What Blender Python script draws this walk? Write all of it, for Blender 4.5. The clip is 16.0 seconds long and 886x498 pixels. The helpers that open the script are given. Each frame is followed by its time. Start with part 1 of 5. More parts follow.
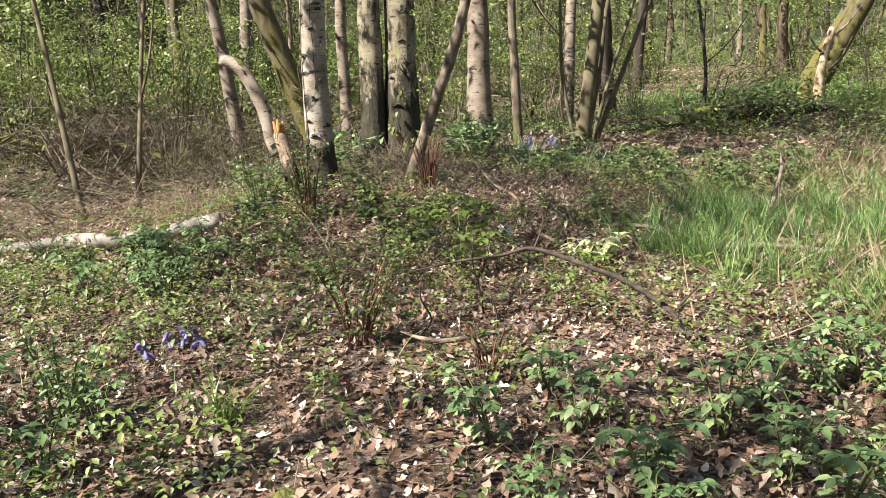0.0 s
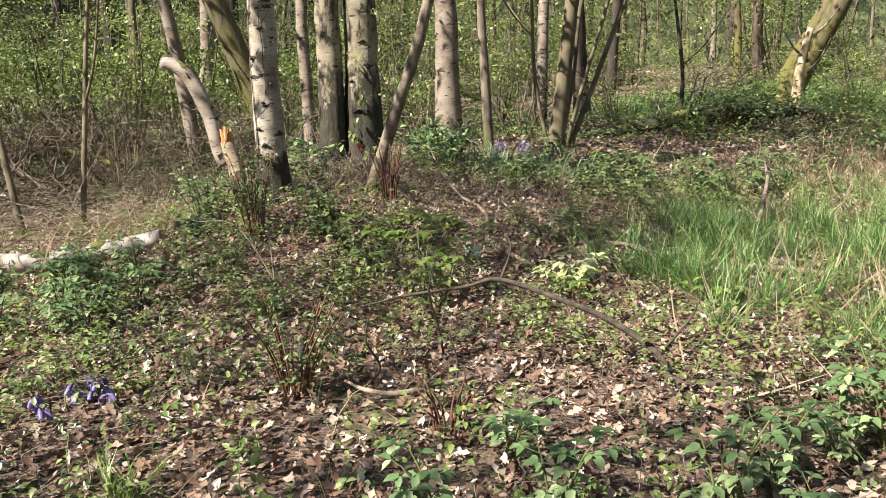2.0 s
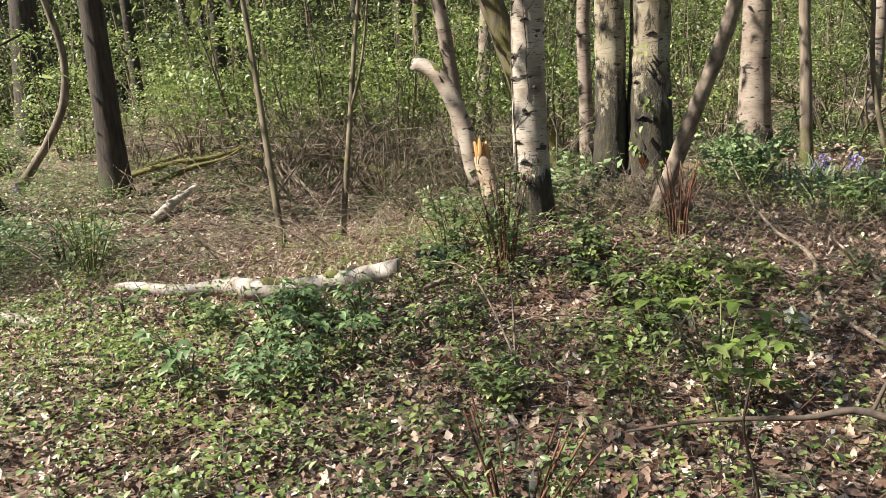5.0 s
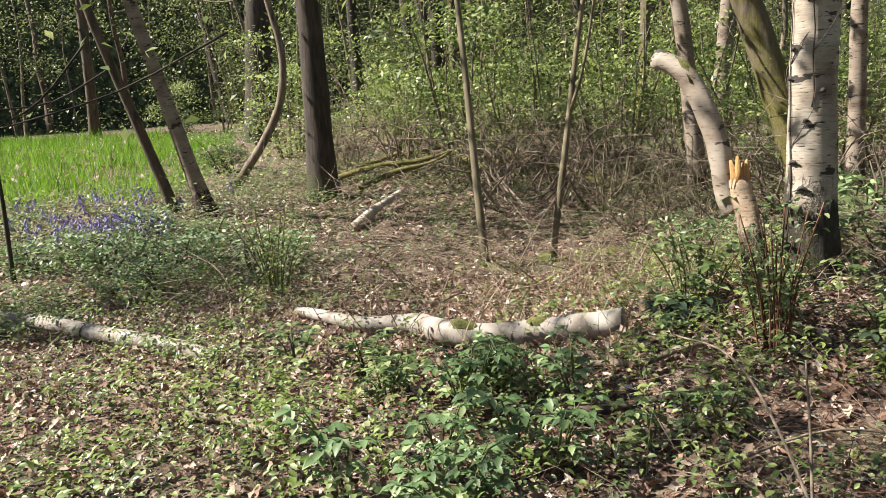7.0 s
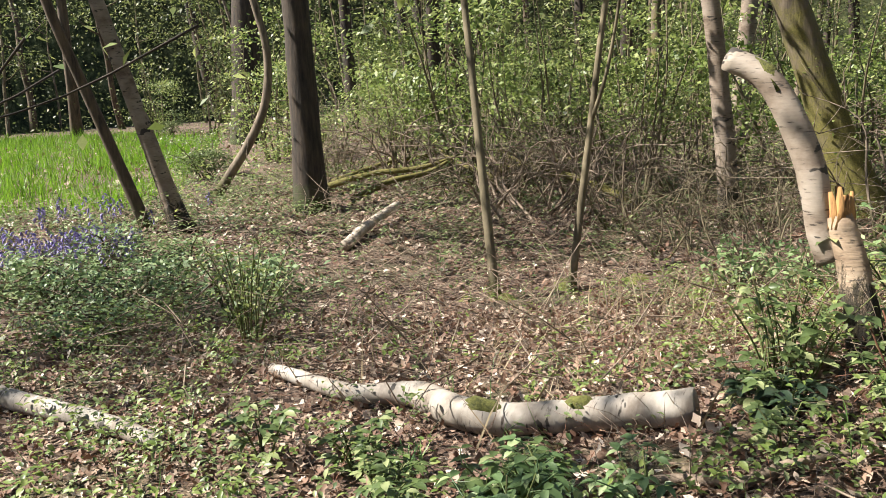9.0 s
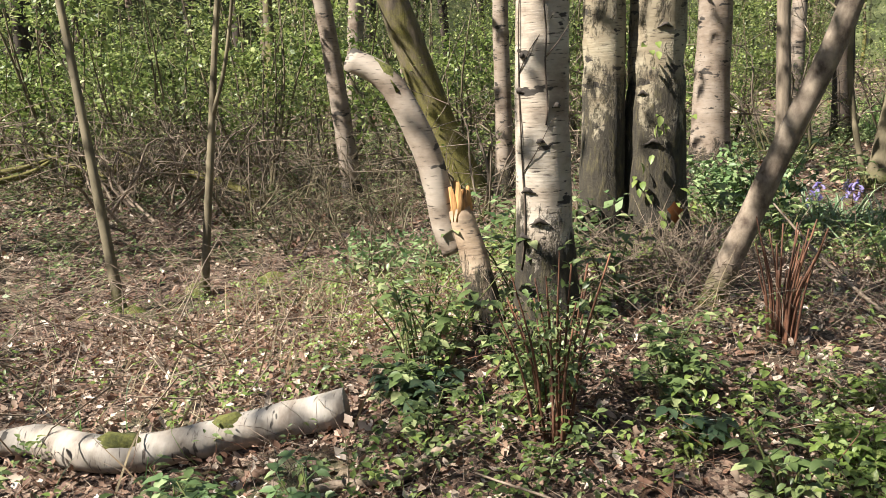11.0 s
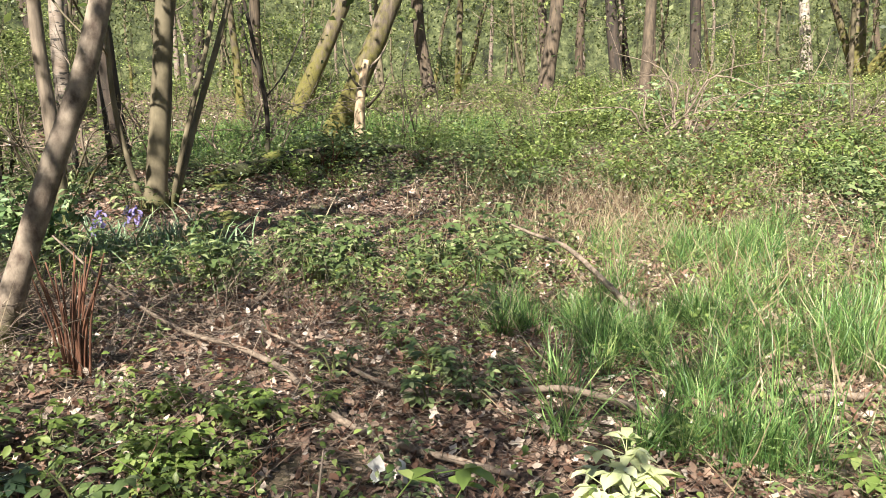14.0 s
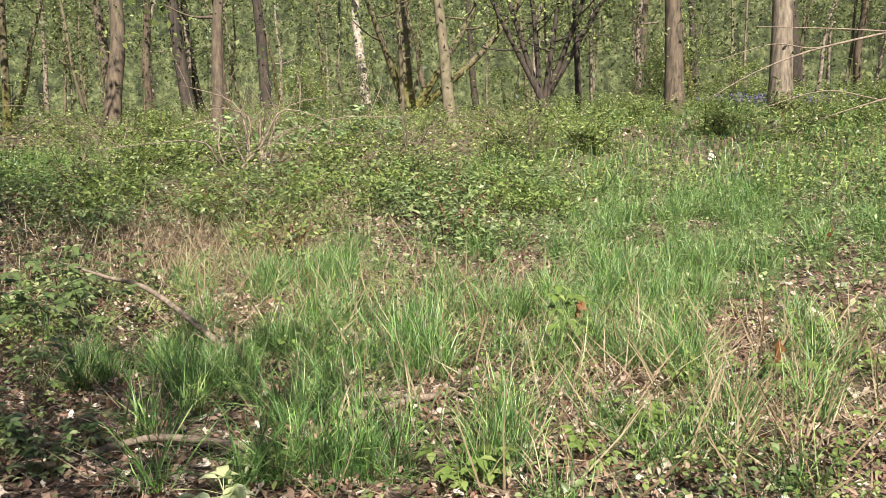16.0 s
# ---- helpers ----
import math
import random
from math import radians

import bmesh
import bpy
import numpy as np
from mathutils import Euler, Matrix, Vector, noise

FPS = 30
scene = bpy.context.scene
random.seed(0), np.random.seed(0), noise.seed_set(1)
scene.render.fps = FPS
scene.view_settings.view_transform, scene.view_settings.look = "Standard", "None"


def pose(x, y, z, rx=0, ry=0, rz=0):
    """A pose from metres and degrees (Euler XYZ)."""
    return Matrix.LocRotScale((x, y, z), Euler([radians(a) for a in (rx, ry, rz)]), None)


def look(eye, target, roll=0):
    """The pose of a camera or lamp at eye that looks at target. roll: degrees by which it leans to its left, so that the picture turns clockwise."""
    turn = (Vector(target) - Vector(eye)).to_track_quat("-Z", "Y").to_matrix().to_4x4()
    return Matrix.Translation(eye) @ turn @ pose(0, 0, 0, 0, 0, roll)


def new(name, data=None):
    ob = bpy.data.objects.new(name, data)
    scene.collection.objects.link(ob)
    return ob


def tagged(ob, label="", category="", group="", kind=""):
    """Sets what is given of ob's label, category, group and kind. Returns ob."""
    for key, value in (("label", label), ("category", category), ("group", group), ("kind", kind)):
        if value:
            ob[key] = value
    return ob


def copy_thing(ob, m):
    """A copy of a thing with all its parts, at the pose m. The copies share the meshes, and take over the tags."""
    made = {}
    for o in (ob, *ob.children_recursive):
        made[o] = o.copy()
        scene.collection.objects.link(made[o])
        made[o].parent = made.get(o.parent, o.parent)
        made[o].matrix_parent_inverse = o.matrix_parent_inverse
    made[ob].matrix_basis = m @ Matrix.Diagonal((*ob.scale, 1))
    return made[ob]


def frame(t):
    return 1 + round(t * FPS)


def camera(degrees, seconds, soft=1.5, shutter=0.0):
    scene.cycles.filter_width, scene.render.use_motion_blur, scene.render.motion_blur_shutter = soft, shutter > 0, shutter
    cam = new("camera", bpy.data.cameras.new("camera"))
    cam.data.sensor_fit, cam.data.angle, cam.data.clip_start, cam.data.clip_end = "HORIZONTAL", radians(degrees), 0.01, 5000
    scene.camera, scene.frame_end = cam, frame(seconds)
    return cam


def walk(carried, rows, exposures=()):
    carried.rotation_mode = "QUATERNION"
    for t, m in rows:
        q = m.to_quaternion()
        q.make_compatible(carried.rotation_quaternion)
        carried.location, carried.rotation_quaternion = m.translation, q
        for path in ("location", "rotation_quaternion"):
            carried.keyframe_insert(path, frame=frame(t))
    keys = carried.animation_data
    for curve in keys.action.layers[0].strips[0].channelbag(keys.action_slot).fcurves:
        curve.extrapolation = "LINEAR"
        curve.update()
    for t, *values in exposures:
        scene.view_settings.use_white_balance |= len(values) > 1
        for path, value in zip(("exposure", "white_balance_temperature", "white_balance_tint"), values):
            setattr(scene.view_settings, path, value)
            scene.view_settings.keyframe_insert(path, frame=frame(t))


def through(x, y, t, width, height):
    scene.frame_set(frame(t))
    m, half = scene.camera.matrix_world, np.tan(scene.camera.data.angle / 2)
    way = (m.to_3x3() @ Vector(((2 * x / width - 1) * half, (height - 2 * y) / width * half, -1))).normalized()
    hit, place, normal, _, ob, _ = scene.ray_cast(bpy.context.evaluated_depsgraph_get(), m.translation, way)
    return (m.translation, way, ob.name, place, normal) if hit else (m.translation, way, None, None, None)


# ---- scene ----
# ---------------------------------------------------------------- camera
cam = camera(56.6, 16.0, soft=0.55)
PATH = [
    (0, look((1.108, 2.517, 1.382), (0.922, 4.758, 0.897), -2.8)),
    (0.5, look((1.112, 2.545, 1.368), (0.973, 4.788, 0.881), -2.6)),
    (1, look((1.139, 2.662, 1.374), (1.048, 4.908, 0.887), -2.7)),
    (1.5, look((1.165, 2.889, 1.398), (1.059, 5.133, 0.907), -2.8)),
    (2, look((1.175, 3.134, 1.398), (1.057, 5.379, 0.912), -2.8)),
    (2.5, look((1.185, 3.375, 1.386), (1.008, 5.617, 0.904), -2.7)),
    (3, look((1.160, 3.595, 1.378), (0.918, 5.831, 0.897), -2.6)),
    (5.5, look((0.887, 4.793, 1.386), (-0.134, 6.811, 0.966), -4.0)),
    (6, look((0.754, 5.054, 1.396), (-0.399, 7.001, 0.987), -3.8)),
    (6.5, look((0.606, 5.302, 1.413), (-0.682, 7.165, 1.010), -3.7)),
    (7, look((0.405, 5.559, 1.412), (-0.964, 7.364, 1.012), -3.6)),
    (7.5, look((0.165, 5.841, 1.422), (-1.296, 7.573, 1.028), -3.5)),
    (8, look((-0.055, 6.115, 1.451), (-1.552, 7.816, 1.058), -3.4)),
    (10.5, look((-0.461, 6.512, 1.513), (-1.165, 8.652, 1.049), -3.0)),
    (11, look((-0.435, 6.529, 1.525), (-0.855, 8.738, 1.041), -2.7)),
    (11.5, look((-0.413, 6.513, 1.525), (-0.538, 8.756, 1.031), -2.5)),
    (12, look((-0.395, 6.494, 1.532), (-0.219, 8.730, 1.024), -2.3)),
    (12.5, look((-0.376, 6.505, 1.530), (0.101, 8.697, 1.021), -2.1)),
    (13, look((-0.370, 6.507, 1.526), (0.414, 8.611, 1.029), -1.9)),
    (13.5, look((-0.356, 6.512, 1.516), (0.717, 8.488, 1.032), -1.6)),
    (14, look((-0.347, 6.508, 1.511), (0.985, 8.324, 1.043), -1.4)),
    (14.5, look((-0.341, 6.512, 1.507), (1.213, 8.146, 1.056), -1.4)),
    (15, look((-0.337, 6.518, 1.517), (1.395, 7.967, 1.079), -1.3)),
    (15.5, look((-0.334, 6.505, 1.515), (1.568, 7.727, 1.094), -1.1)),
    (16, look((-0.328, 6.480, 1.519), (1.723, 7.439, 1.115), -0.9)),
]
walk(cam, PATH, [(0.0, 1.61), (5.0, 1.57), (10.5, 1.58), (12.5, 1.61), (14.2, 1.72), (15.0, 1.62), (16.0, 1.38)])

# ---------------------------------------------------------------- daylight
SUN_AZ, SUN_EL = radians(235), radians(48)
world = bpy.data.worlds.new("sky")
scene.world = world
world.use_nodes = True
wn = world.node_tree
sky = wn.nodes.new("ShaderNodeTexSky")
sky.sky_type = "NISHITA"
sky.sun_disc = False
sky.sun_elevation = SUN_EL
sky.sun_rotation = SUN_AZ
wn.links.new(sky.outputs[0], wn.nodes["Background"].inputs[0])
wn.nodes["Background"].inputs[1].default_value = 0.05
sun = new("sun", bpy.data.lights.new("sun", "SUN"))
sun.data.energy, sun.data.angle, sun.data.color = 5.0, radians(0.55), (1.0, 0.95, 0.86)
to_sun = Vector((math.sin(SUN_AZ) * math.cos(SUN_EL), math.cos(SUN_AZ) * math.cos(SUN_EL), math.sin(SUN_EL)))
sun.matrix_world = look(to_sun * 60, (0, 0, 0))
scene.view_settings.exposure = 1.61

rng = np.random.default_rng(7)


# ---------------------------------------------------------------- materials
def node_mat(name):
    m = bpy.data.materials.new(name)
    m.use_nodes = True
    return m, m.node_tree.nodes, m.node_tree.links, m.node_tree.nodes["Principled BSDF"]


def ramp(nodes, stops, interp="LINEAR"):
    r = nodes.new("ShaderNodeValToRGB")
    r.color_ramp.interpolation = interp
    el = r.color_ramp.elements
    while len(el) < len(stops):
        el.new(0.5)
    for e, (p, c) in zip(el, stops):
        e.position, e.color = p, (*c, 1)
    return r


def tex_noise(nodes, links, vec, scale, detail=4, rough=0.6):
    n = nodes.new("ShaderNodeTexNoise")
    n.inputs["Scale"].default_value, n.inputs["Detail"].default_value = scale, detail
    n.inputs["Roughness"].default_value = rough
    links.new(vec, n.inputs["Vector"])
    return n


def mapped(nodes, links, scale, which="Object"):
    co = nodes.new("ShaderNodeTexCoord")
    mp = nodes.new("ShaderNodeMapping")
    mp.inputs["Scale"].default_value = scale
    links.new(co.outputs[which], mp.inputs["Vector"])
    return mp.outputs[0]


def mix(nodes, links, fac, a, b, blend="MIX"):
    m = nodes.new("ShaderNodeMix")
    m.data_type, m.blend_type = "RGBA", blend
    for sock, v in ((m.inputs[0], fac), (m.inputs[6], a), (m.inputs[7], b)):
        if hasattr(v, "is_linked"):
            links.new(v, sock)
        elif isinstance(v, tuple):
            sock.default_value = (*v, 1)
        else:
            sock.default_value = v
    return m.outputs[2]


def bump(nodes, links, bsdf, height, strength, dist):
    b = nodes.new("ShaderNodeBump")
    b.inputs["Strength"].default_value, b.inputs["Distance"].default_value = strength, dist
    links.new(height, b.inputs["Height"])
    links.new(b.outputs[0], bsdf.inputs["Normal"])


def leaf_mat(name, stops, through=0.4, rough=0.5, spots=0.25):
    """Thin leaf: colour differs leaf by leaf, light passes through."""
    m, n, l, p = node_mat(name)
    geo = n.new("ShaderNodeNewGeometry")
    r = ramp(n, stops)
    l.new(geo.outputs["Random Per Island"], r.inputs[0])
    v = mapped(n, l, (1, 1, 1))
    t = tex_noise(n, l, v, 45, 3)
    col = mix(n, l, spots, r.outputs[0], t.outputs["Fac"], "OVERLAY")
    l.new(col, p.inputs["Base Color"])
    p.inputs["Roughness"].default_value = rough
    tr = n.new("ShaderNodeBsdfTranslucent")
    l.new(col, tr.inputs[0])
    ms = n.new("ShaderNodeMixShader")
    ms.inputs[0].default_value = through
    l.new(p.outputs[0], ms.inputs[1])
    l.new(tr.outputs[0], ms.inputs[2])
    l.new(ms.outputs[0], n["Material Output"].inputs[0])
    return m


def bark_mat(name, light, dark, moss=None, moss_top=0.3, moss_amount=0.0, rough=0.9, fissure=(14, 14, 2.2), depth=0.012):
    """Furrowed bark with patches, and moss that creeps up from the foot."""
    m, n, l, p = node_mat(name)
    v = mapped(n, l, fissure)
    a = tex_noise(n, l, v, 1.0, 6, 0.65)
    r = ramp(n, [(0.33, dark), (0.62, light)])
    l.new(a.outputs["Fac"], r.inputs[0])
    v2 = mapped(n, l, (1, 1, 1))
    b = tex_noise(n, l, v2, 3.5, 5)
    col = mix(n, l, 0.55, r.outputs[0], b.outputs["Fac"], "OVERLAY")
    if moss:
        c = tex_noise(n, l, v2, 6, 5, 0.7)
        co = n.new("ShaderNodeTexCoord")
        sep = n.new("ShaderNodeSeparateXYZ")
        l.new(co.outputs["Object"], sep.inputs[0])
        mr = n.new("ShaderNodeMapRange")
        mr.inputs[1].default_value, mr.inputs[2].default_value = 0.0, moss_top
        mr.inputs[3].default_value, mr.inputs[4].default_value = 0.45, moss_amount
        l.new(sep.outputs[2], mr.inputs[0])
        add = n.new("ShaderNodeMath")
        add.operation = "ADD"
        l.new(c.outputs["Fac"], add.inputs[0])
        l.new(mr.outputs[0], add.inputs[1])
        mm = ramp(n, [(0.52, (0, 0, 0)), (0.80, (1, 1, 1))])
        l.new(add.outputs[0], mm.inputs[0])
        f = tex_noise(n, l, v2, 60, 3)
        mcol = ramp(n, [(0.3, tuple(x * 0.45 for x in moss)), (0.7, moss)])
        l.new(f.outputs["Fac"], mcol.inputs[0])
        col = mix(n, l, mm.outputs[0], col, mcol.outputs[0])
    l.new(col, p.inputs["Base Color"])
    p.inputs["Roughness"].default_value = rough
    bump(n, l, p, a.outputs["Fac"], 0.9, depth)
    return m


def birch_mat(name, pale=(0.42, 0.375, 0.32), foot=0.5, soil=(0.03, 0.023, 0.013), lying=False):
    """Silver birch: peeling cream bark, dark lenticel dashes, black mossy foot."""
    m, n, l, p = node_mat(name)
    v = mapped(n, l, (70, 12, 12) if lying else (13, 13, 95))
    a = tex_noise(n, l, v, 1.0, 3, 0.5)
    dash = ramp(n, [(0.30, (0.06, 0.046, 0.038)), (0.385, tuple(q * 0.9 for q in pale)), (0.7, pale)])
    l.new(a.outputs["Fac"], dash.inputs[0])
    v3 = mapped(n, l, (6, 3, 3) if lying else (3, 3, 5))
    b = tex_noise(n, l, v3, 1.3, 5, 0.6)
    tone = ramp(n, [(0.32, (0.36, 0.28, 0.22)), (0.46, (0.74, 0.67, 0.60)), (0.62, (1.0, 0.97, 0.93))])
    l.new(b.outputs["Fac"], tone.inputs[0])
    col = mix(n, l, 0.9, dash.outputs[0], tone.outputs[0], "MULTIPLY")
    v4 = mapped(n, l, (11, 5, 5) if lying else (5, 5, 13))
    k = tex_noise(n, l, v4, 1.1, 3)
    scar = ramp(n, [(0.61, (0, 0, 0)), (0.64, (1, 1, 1))])
    l.new(k.outputs["Fac"], scar.inputs[0])
    col = mix(n, l, scar.outputs[0], col, (0.035, 0.028, 0.022))
    if foot <= 0:
        l.new(col, p.inputs["Base Color"])
        p.inputs["Roughness"].default_value = 0.75
        bump(n, l, p, b.outputs["Fac"], 0.5, 0.02)
        return m
    co = n.new("ShaderNodeTexCoord")
    sep = n.new("ShaderNodeSeparateXYZ")
    l.new(co.outputs["Object"], sep.inputs[0])
    mr = n.new("ShaderNodeMapRange")
    mr.inputs[1].default_value, mr.inputs[2].default_value = 0.0, foot * 1.6
    mr.inputs[3].default_value, mr.inputs[4].default_value = 0.45, (-0.01 if foot > 0.7 else -0.16)
    l.new(sep.outputs[2], mr.inputs[0])
    v5 = mapped(n, l, (1.6, 1.6, 0.7))
    c = tex_noise(n, l, v5, 4.5, 6, 0.75)
    add = n.new("ShaderNodeMath")
    add.operation = "ADD"
    l.new(c.outputs["Fac"], add.inputs[0])
    l.new(mr.outputs[0], add.inputs[1])
    ft = ramp(n, [(0.52, (0, 0, 0)), (0.62, (1, 1, 1))])
    l.new(add.outputs[0], ft.inputs[0])
    v6 = mapped(n, l, (16, 16, 4))
    g = tex_noise(n, l, v6, 1.6, 6, 0.75)
    fcol = ramp(n, [(0.38, tuple(q * 0.5 for q in soil)), (0.52, soil), (0.62, (0.07, 0.058, 0.028)), (0.74, (0.14, 0.11, 0.065))])
    l.new(g.outputs["Fac"], fcol.inputs[0])
    col = mix(n, l, ft.outputs[0], col, fcol.outputs[0])
    l.new(col, p.inputs["Base Color"])
    p.inputs["Roughness"].default_value = 0.85
    both = n.new("ShaderNodeMath")
    both.operation = "ADD"
    ring = n.new("ShaderNodeMath")
    ring.operation = "MULTIPLY"
    ring.inputs[1].default_value = 0.48
    l.new(a.outputs["Fac"], ring.inputs[0])
    l.new(ring.outputs[0], both.inputs[0])
    rough = n.new("ShaderNodeMath")
    rough.operation = "MULTIPLY"
    l.new(g.outputs["Fac"], rough.inputs[0])
    l.new(ft.outputs[0], rough.inputs[1])
    more = n.new("ShaderNodeMath")
    more.operation = "MULTIPLY"
    more.inputs[1].default_value = 4
    l.new(rough.outputs[0], more.inputs[0])
    l.new(more.outputs[0], both.inputs[1])
    bump(n, l, p, both.outputs[0], 0.7, 0.008)
    return m


M_BIRCH = birch_mat("birch_bark", foot=0.5)
M_BIRCH_THIN = birch_mat("birch_bark_pink", (0.27, 0.225, 0.185), 0.35)
M_OLD_BIRCH = birch_mat("old_birch_bark", (0.31, 0.275, 0.20), 0.8, (0.04, 0.032, 0.02))
M_LIMB = birch_mat("birch_limb_bark", (0.33, 0.285, 0.24), -1.0)
M_LOG = birch_mat("fallen_birch_bark", (0.34, 0.315, 0.285), -1.0, lying=True)
M_LEAN = bark_mat("flaky_tan_bark", (0.27, 0.215, 0.16), (0.0638, 0.0425, 0.0298), (0.102, 0.102, 0.0255), 0.3, -0.1, fissure=(12, 12, 9), depth=0.008)
M_MOSSY = bark_mat("mossy_bark", (0.15, 0.115, 0.08), (0.04, 0.03, 0.02), (0.155, 0.135, 0.03), 2.4, 0.08)
M_BARK = bark_mat("brown_bark", (0.128, 0.092, 0.06), (0.032, 0.024, 0.016), (0.08, 0.088, 0.024), 0.5, -0.1)
M_BARK_DARK = bark_mat("dark_bark", (0.0612, 0.0432, 0.0302), (0.0144, 0.0115, 0.00864), (0.0504, 0.0576, 0.0144), 0.6, -0.15)
M_BARK_OLIVE = bark_mat("olive_smooth_bark", (0.176, 0.144, 0.088), (0.08, 0.064, 0.036), (0.112, 0.112, 0.032), 0.35, -0.2, fissure=(6, 6, 3), depth=0.003)
M_BARK_GREY = bark_mat("grey_brown_bark", (0.216, 0.168, 0.12), (0.064, 0.048, 0.036), (0.096, 0.096, 0.024), 0.6, -0.08)
M_STICK = bark_mat("dead_stick_bark", (0.255, 0.195, 0.143), (0.09, 0.0638, 0.045), None, fissure=(25, 25, 25), depth=0.004)
M_STICK_DARK = bark_mat("damp_stick_bark", (0.09, 0.0638, 0.045), (0.0263, 0.0195, 0.015), None, fissure=(25, 25, 25), depth=0.004)
M_SPLIT = bark_mat("splintered_wood", (0.38, 0.21, 0.075), (0.16, 0.075, 0.028), None, fissure=(40, 40, 4), depth=0.01)
M_REDSTEM = bark_mat("dead_bracken_stem", (0.18, 0.078, 0.042), (0.05, 0.022, 0.014), None, fissure=(30, 30, 8), depth=0.001)
M_GREENSTEM = bark_mat("green_stem", (0.12, 0.15, 0.04), (0.07, 0.05, 0.025), None, fissure=(30, 30, 8), depth=0.001)
M_MOSS = bark_mat("moss", (0.13, 0.13, 0.025), (0.045, 0.048, 0.01), None, fissure=(60, 60, 60), depth=0.01)
M_KNOT = bark_mat("birch_knot", (0.07, 0.055, 0.045), (0.015, 0.012, 0.01), None, fissure=(40, 40, 40), depth=0.004)

M_LITTER = leaf_mat("dry_oak_leaf", [(0, (0.085, 0.04, 0.023)), (0.3, (0.175, 0.094, 0.06)), (0.6, (0.275, 0.185, 0.13)), (0.85, (0.40, 0.31, 0.24)), (1, (0.56, 0.48, 0.40))], 0.12, 0.7)
M_ORANGE = leaf_mat("orange_dead_leaf", [(0, (0.17, 0.06, 0.022)), (1, (0.25, 0.10, 0.035))], 0.25, 0.6)
M_BRAMBLE = leaf_mat("bramble_leaf", [(0, (0.0553, 0.085, 0.0298)), (0.4, (0.119, 0.166, 0.0553)), (0.8, (0.204, 0.255, 0.0978)), (1, (0.323, 0.357, 0.17))], 0.32, 0.42)
M_NETTLE = leaf_mat("nettle_leaf", [(0, (0.065, 0.12, 0.045)), (0.5, (0.15, 0.225, 0.085)), (1, (0.29, 0.36, 0.17))], 0.30, 0.5)
M_FRESH = leaf_mat("fresh_spring_leaf", [(0, (0.117, 0.179, 0.039)), (0.6, (0.195, 0.257, 0.0624)), (1, (0.281, 0.328, 0.109))], 0.42, 0.45)
M_WOODLEAF = leaf_mat("woodland_leaf", [(0, (0.065, 0.105, 0.028)), (0.45, (0.17, 0.225, 0.06)), (0.8, (0.29, 0.34, 0.10)), (1, (0.44, 0.47, 0.20))], 0.42, 0.45)
M_FARLEAF = leaf_mat("far_leaf", [(0, (0.04, 0.06, 0.018)), (0.5, (0.11, 0.14, 0.042)), (1, (0.25, 0.27, 0.10))], 0.45, 0.5)
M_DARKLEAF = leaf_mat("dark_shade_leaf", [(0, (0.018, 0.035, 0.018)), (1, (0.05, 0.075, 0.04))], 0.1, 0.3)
M_GRASS = leaf_mat("grass_blade", [(0, (0.04, 0.10, 0.028)), (0.45, (0.115, 0.215, 0.055)), (0.8, (0.23, 0.36, 0.10)), (0.95, (0.38, 0.46, 0.18)), (1, (0.46, 0.42, 0.25))], 0.35, 0.45, 0.1)
# strong sunlight put into the leaf colour, far paler than the other leaves
M_SUNLEAF = leaf_mat("painted_sun_leaf", [(0, (0.48, 0.52, 0.24)), (1, (0.66, 0.68, 0.42))], 0.35, 0.4, 0.1)
M_STRAP = leaf_mat("grey_green_strap", [(0, (0.10, 0.17, 0.08)), (0.6, (0.20, 0.29, 0.15)), (1, (0.36, 0.43, 0.28))], 0.3, 0.32, 0.1)
M_LAWN = leaf_mat("bright_grass", [(0, (0.085, 0.19, 0.014)), (1, (0.20, 0.35, 0.03))], 0.5, 0.5, 0.1)
M_BLUEBELL = leaf_mat("bluebell_flower", [(0, (0.153, 0.117, 0.324)), (1, (0.306, 0.261, 0.495))], 0.35, 0.5, 0.1)
M_STRAW = leaf_mat("dry_straw", [(0, (0.18, 0.12, 0.066)), (0.5, (0.27, 0.204, 0.12)), (1, (0.36, 0.3, 0.198))], 0.15, 0.7, 0.1)
M_PALE = leaf_mat("bleached_scrap", [(0, (0.595, 0.561, 0.51)), (1, (0.697, 0.68, 0.646))], 0.1, 0.5, 0.15)


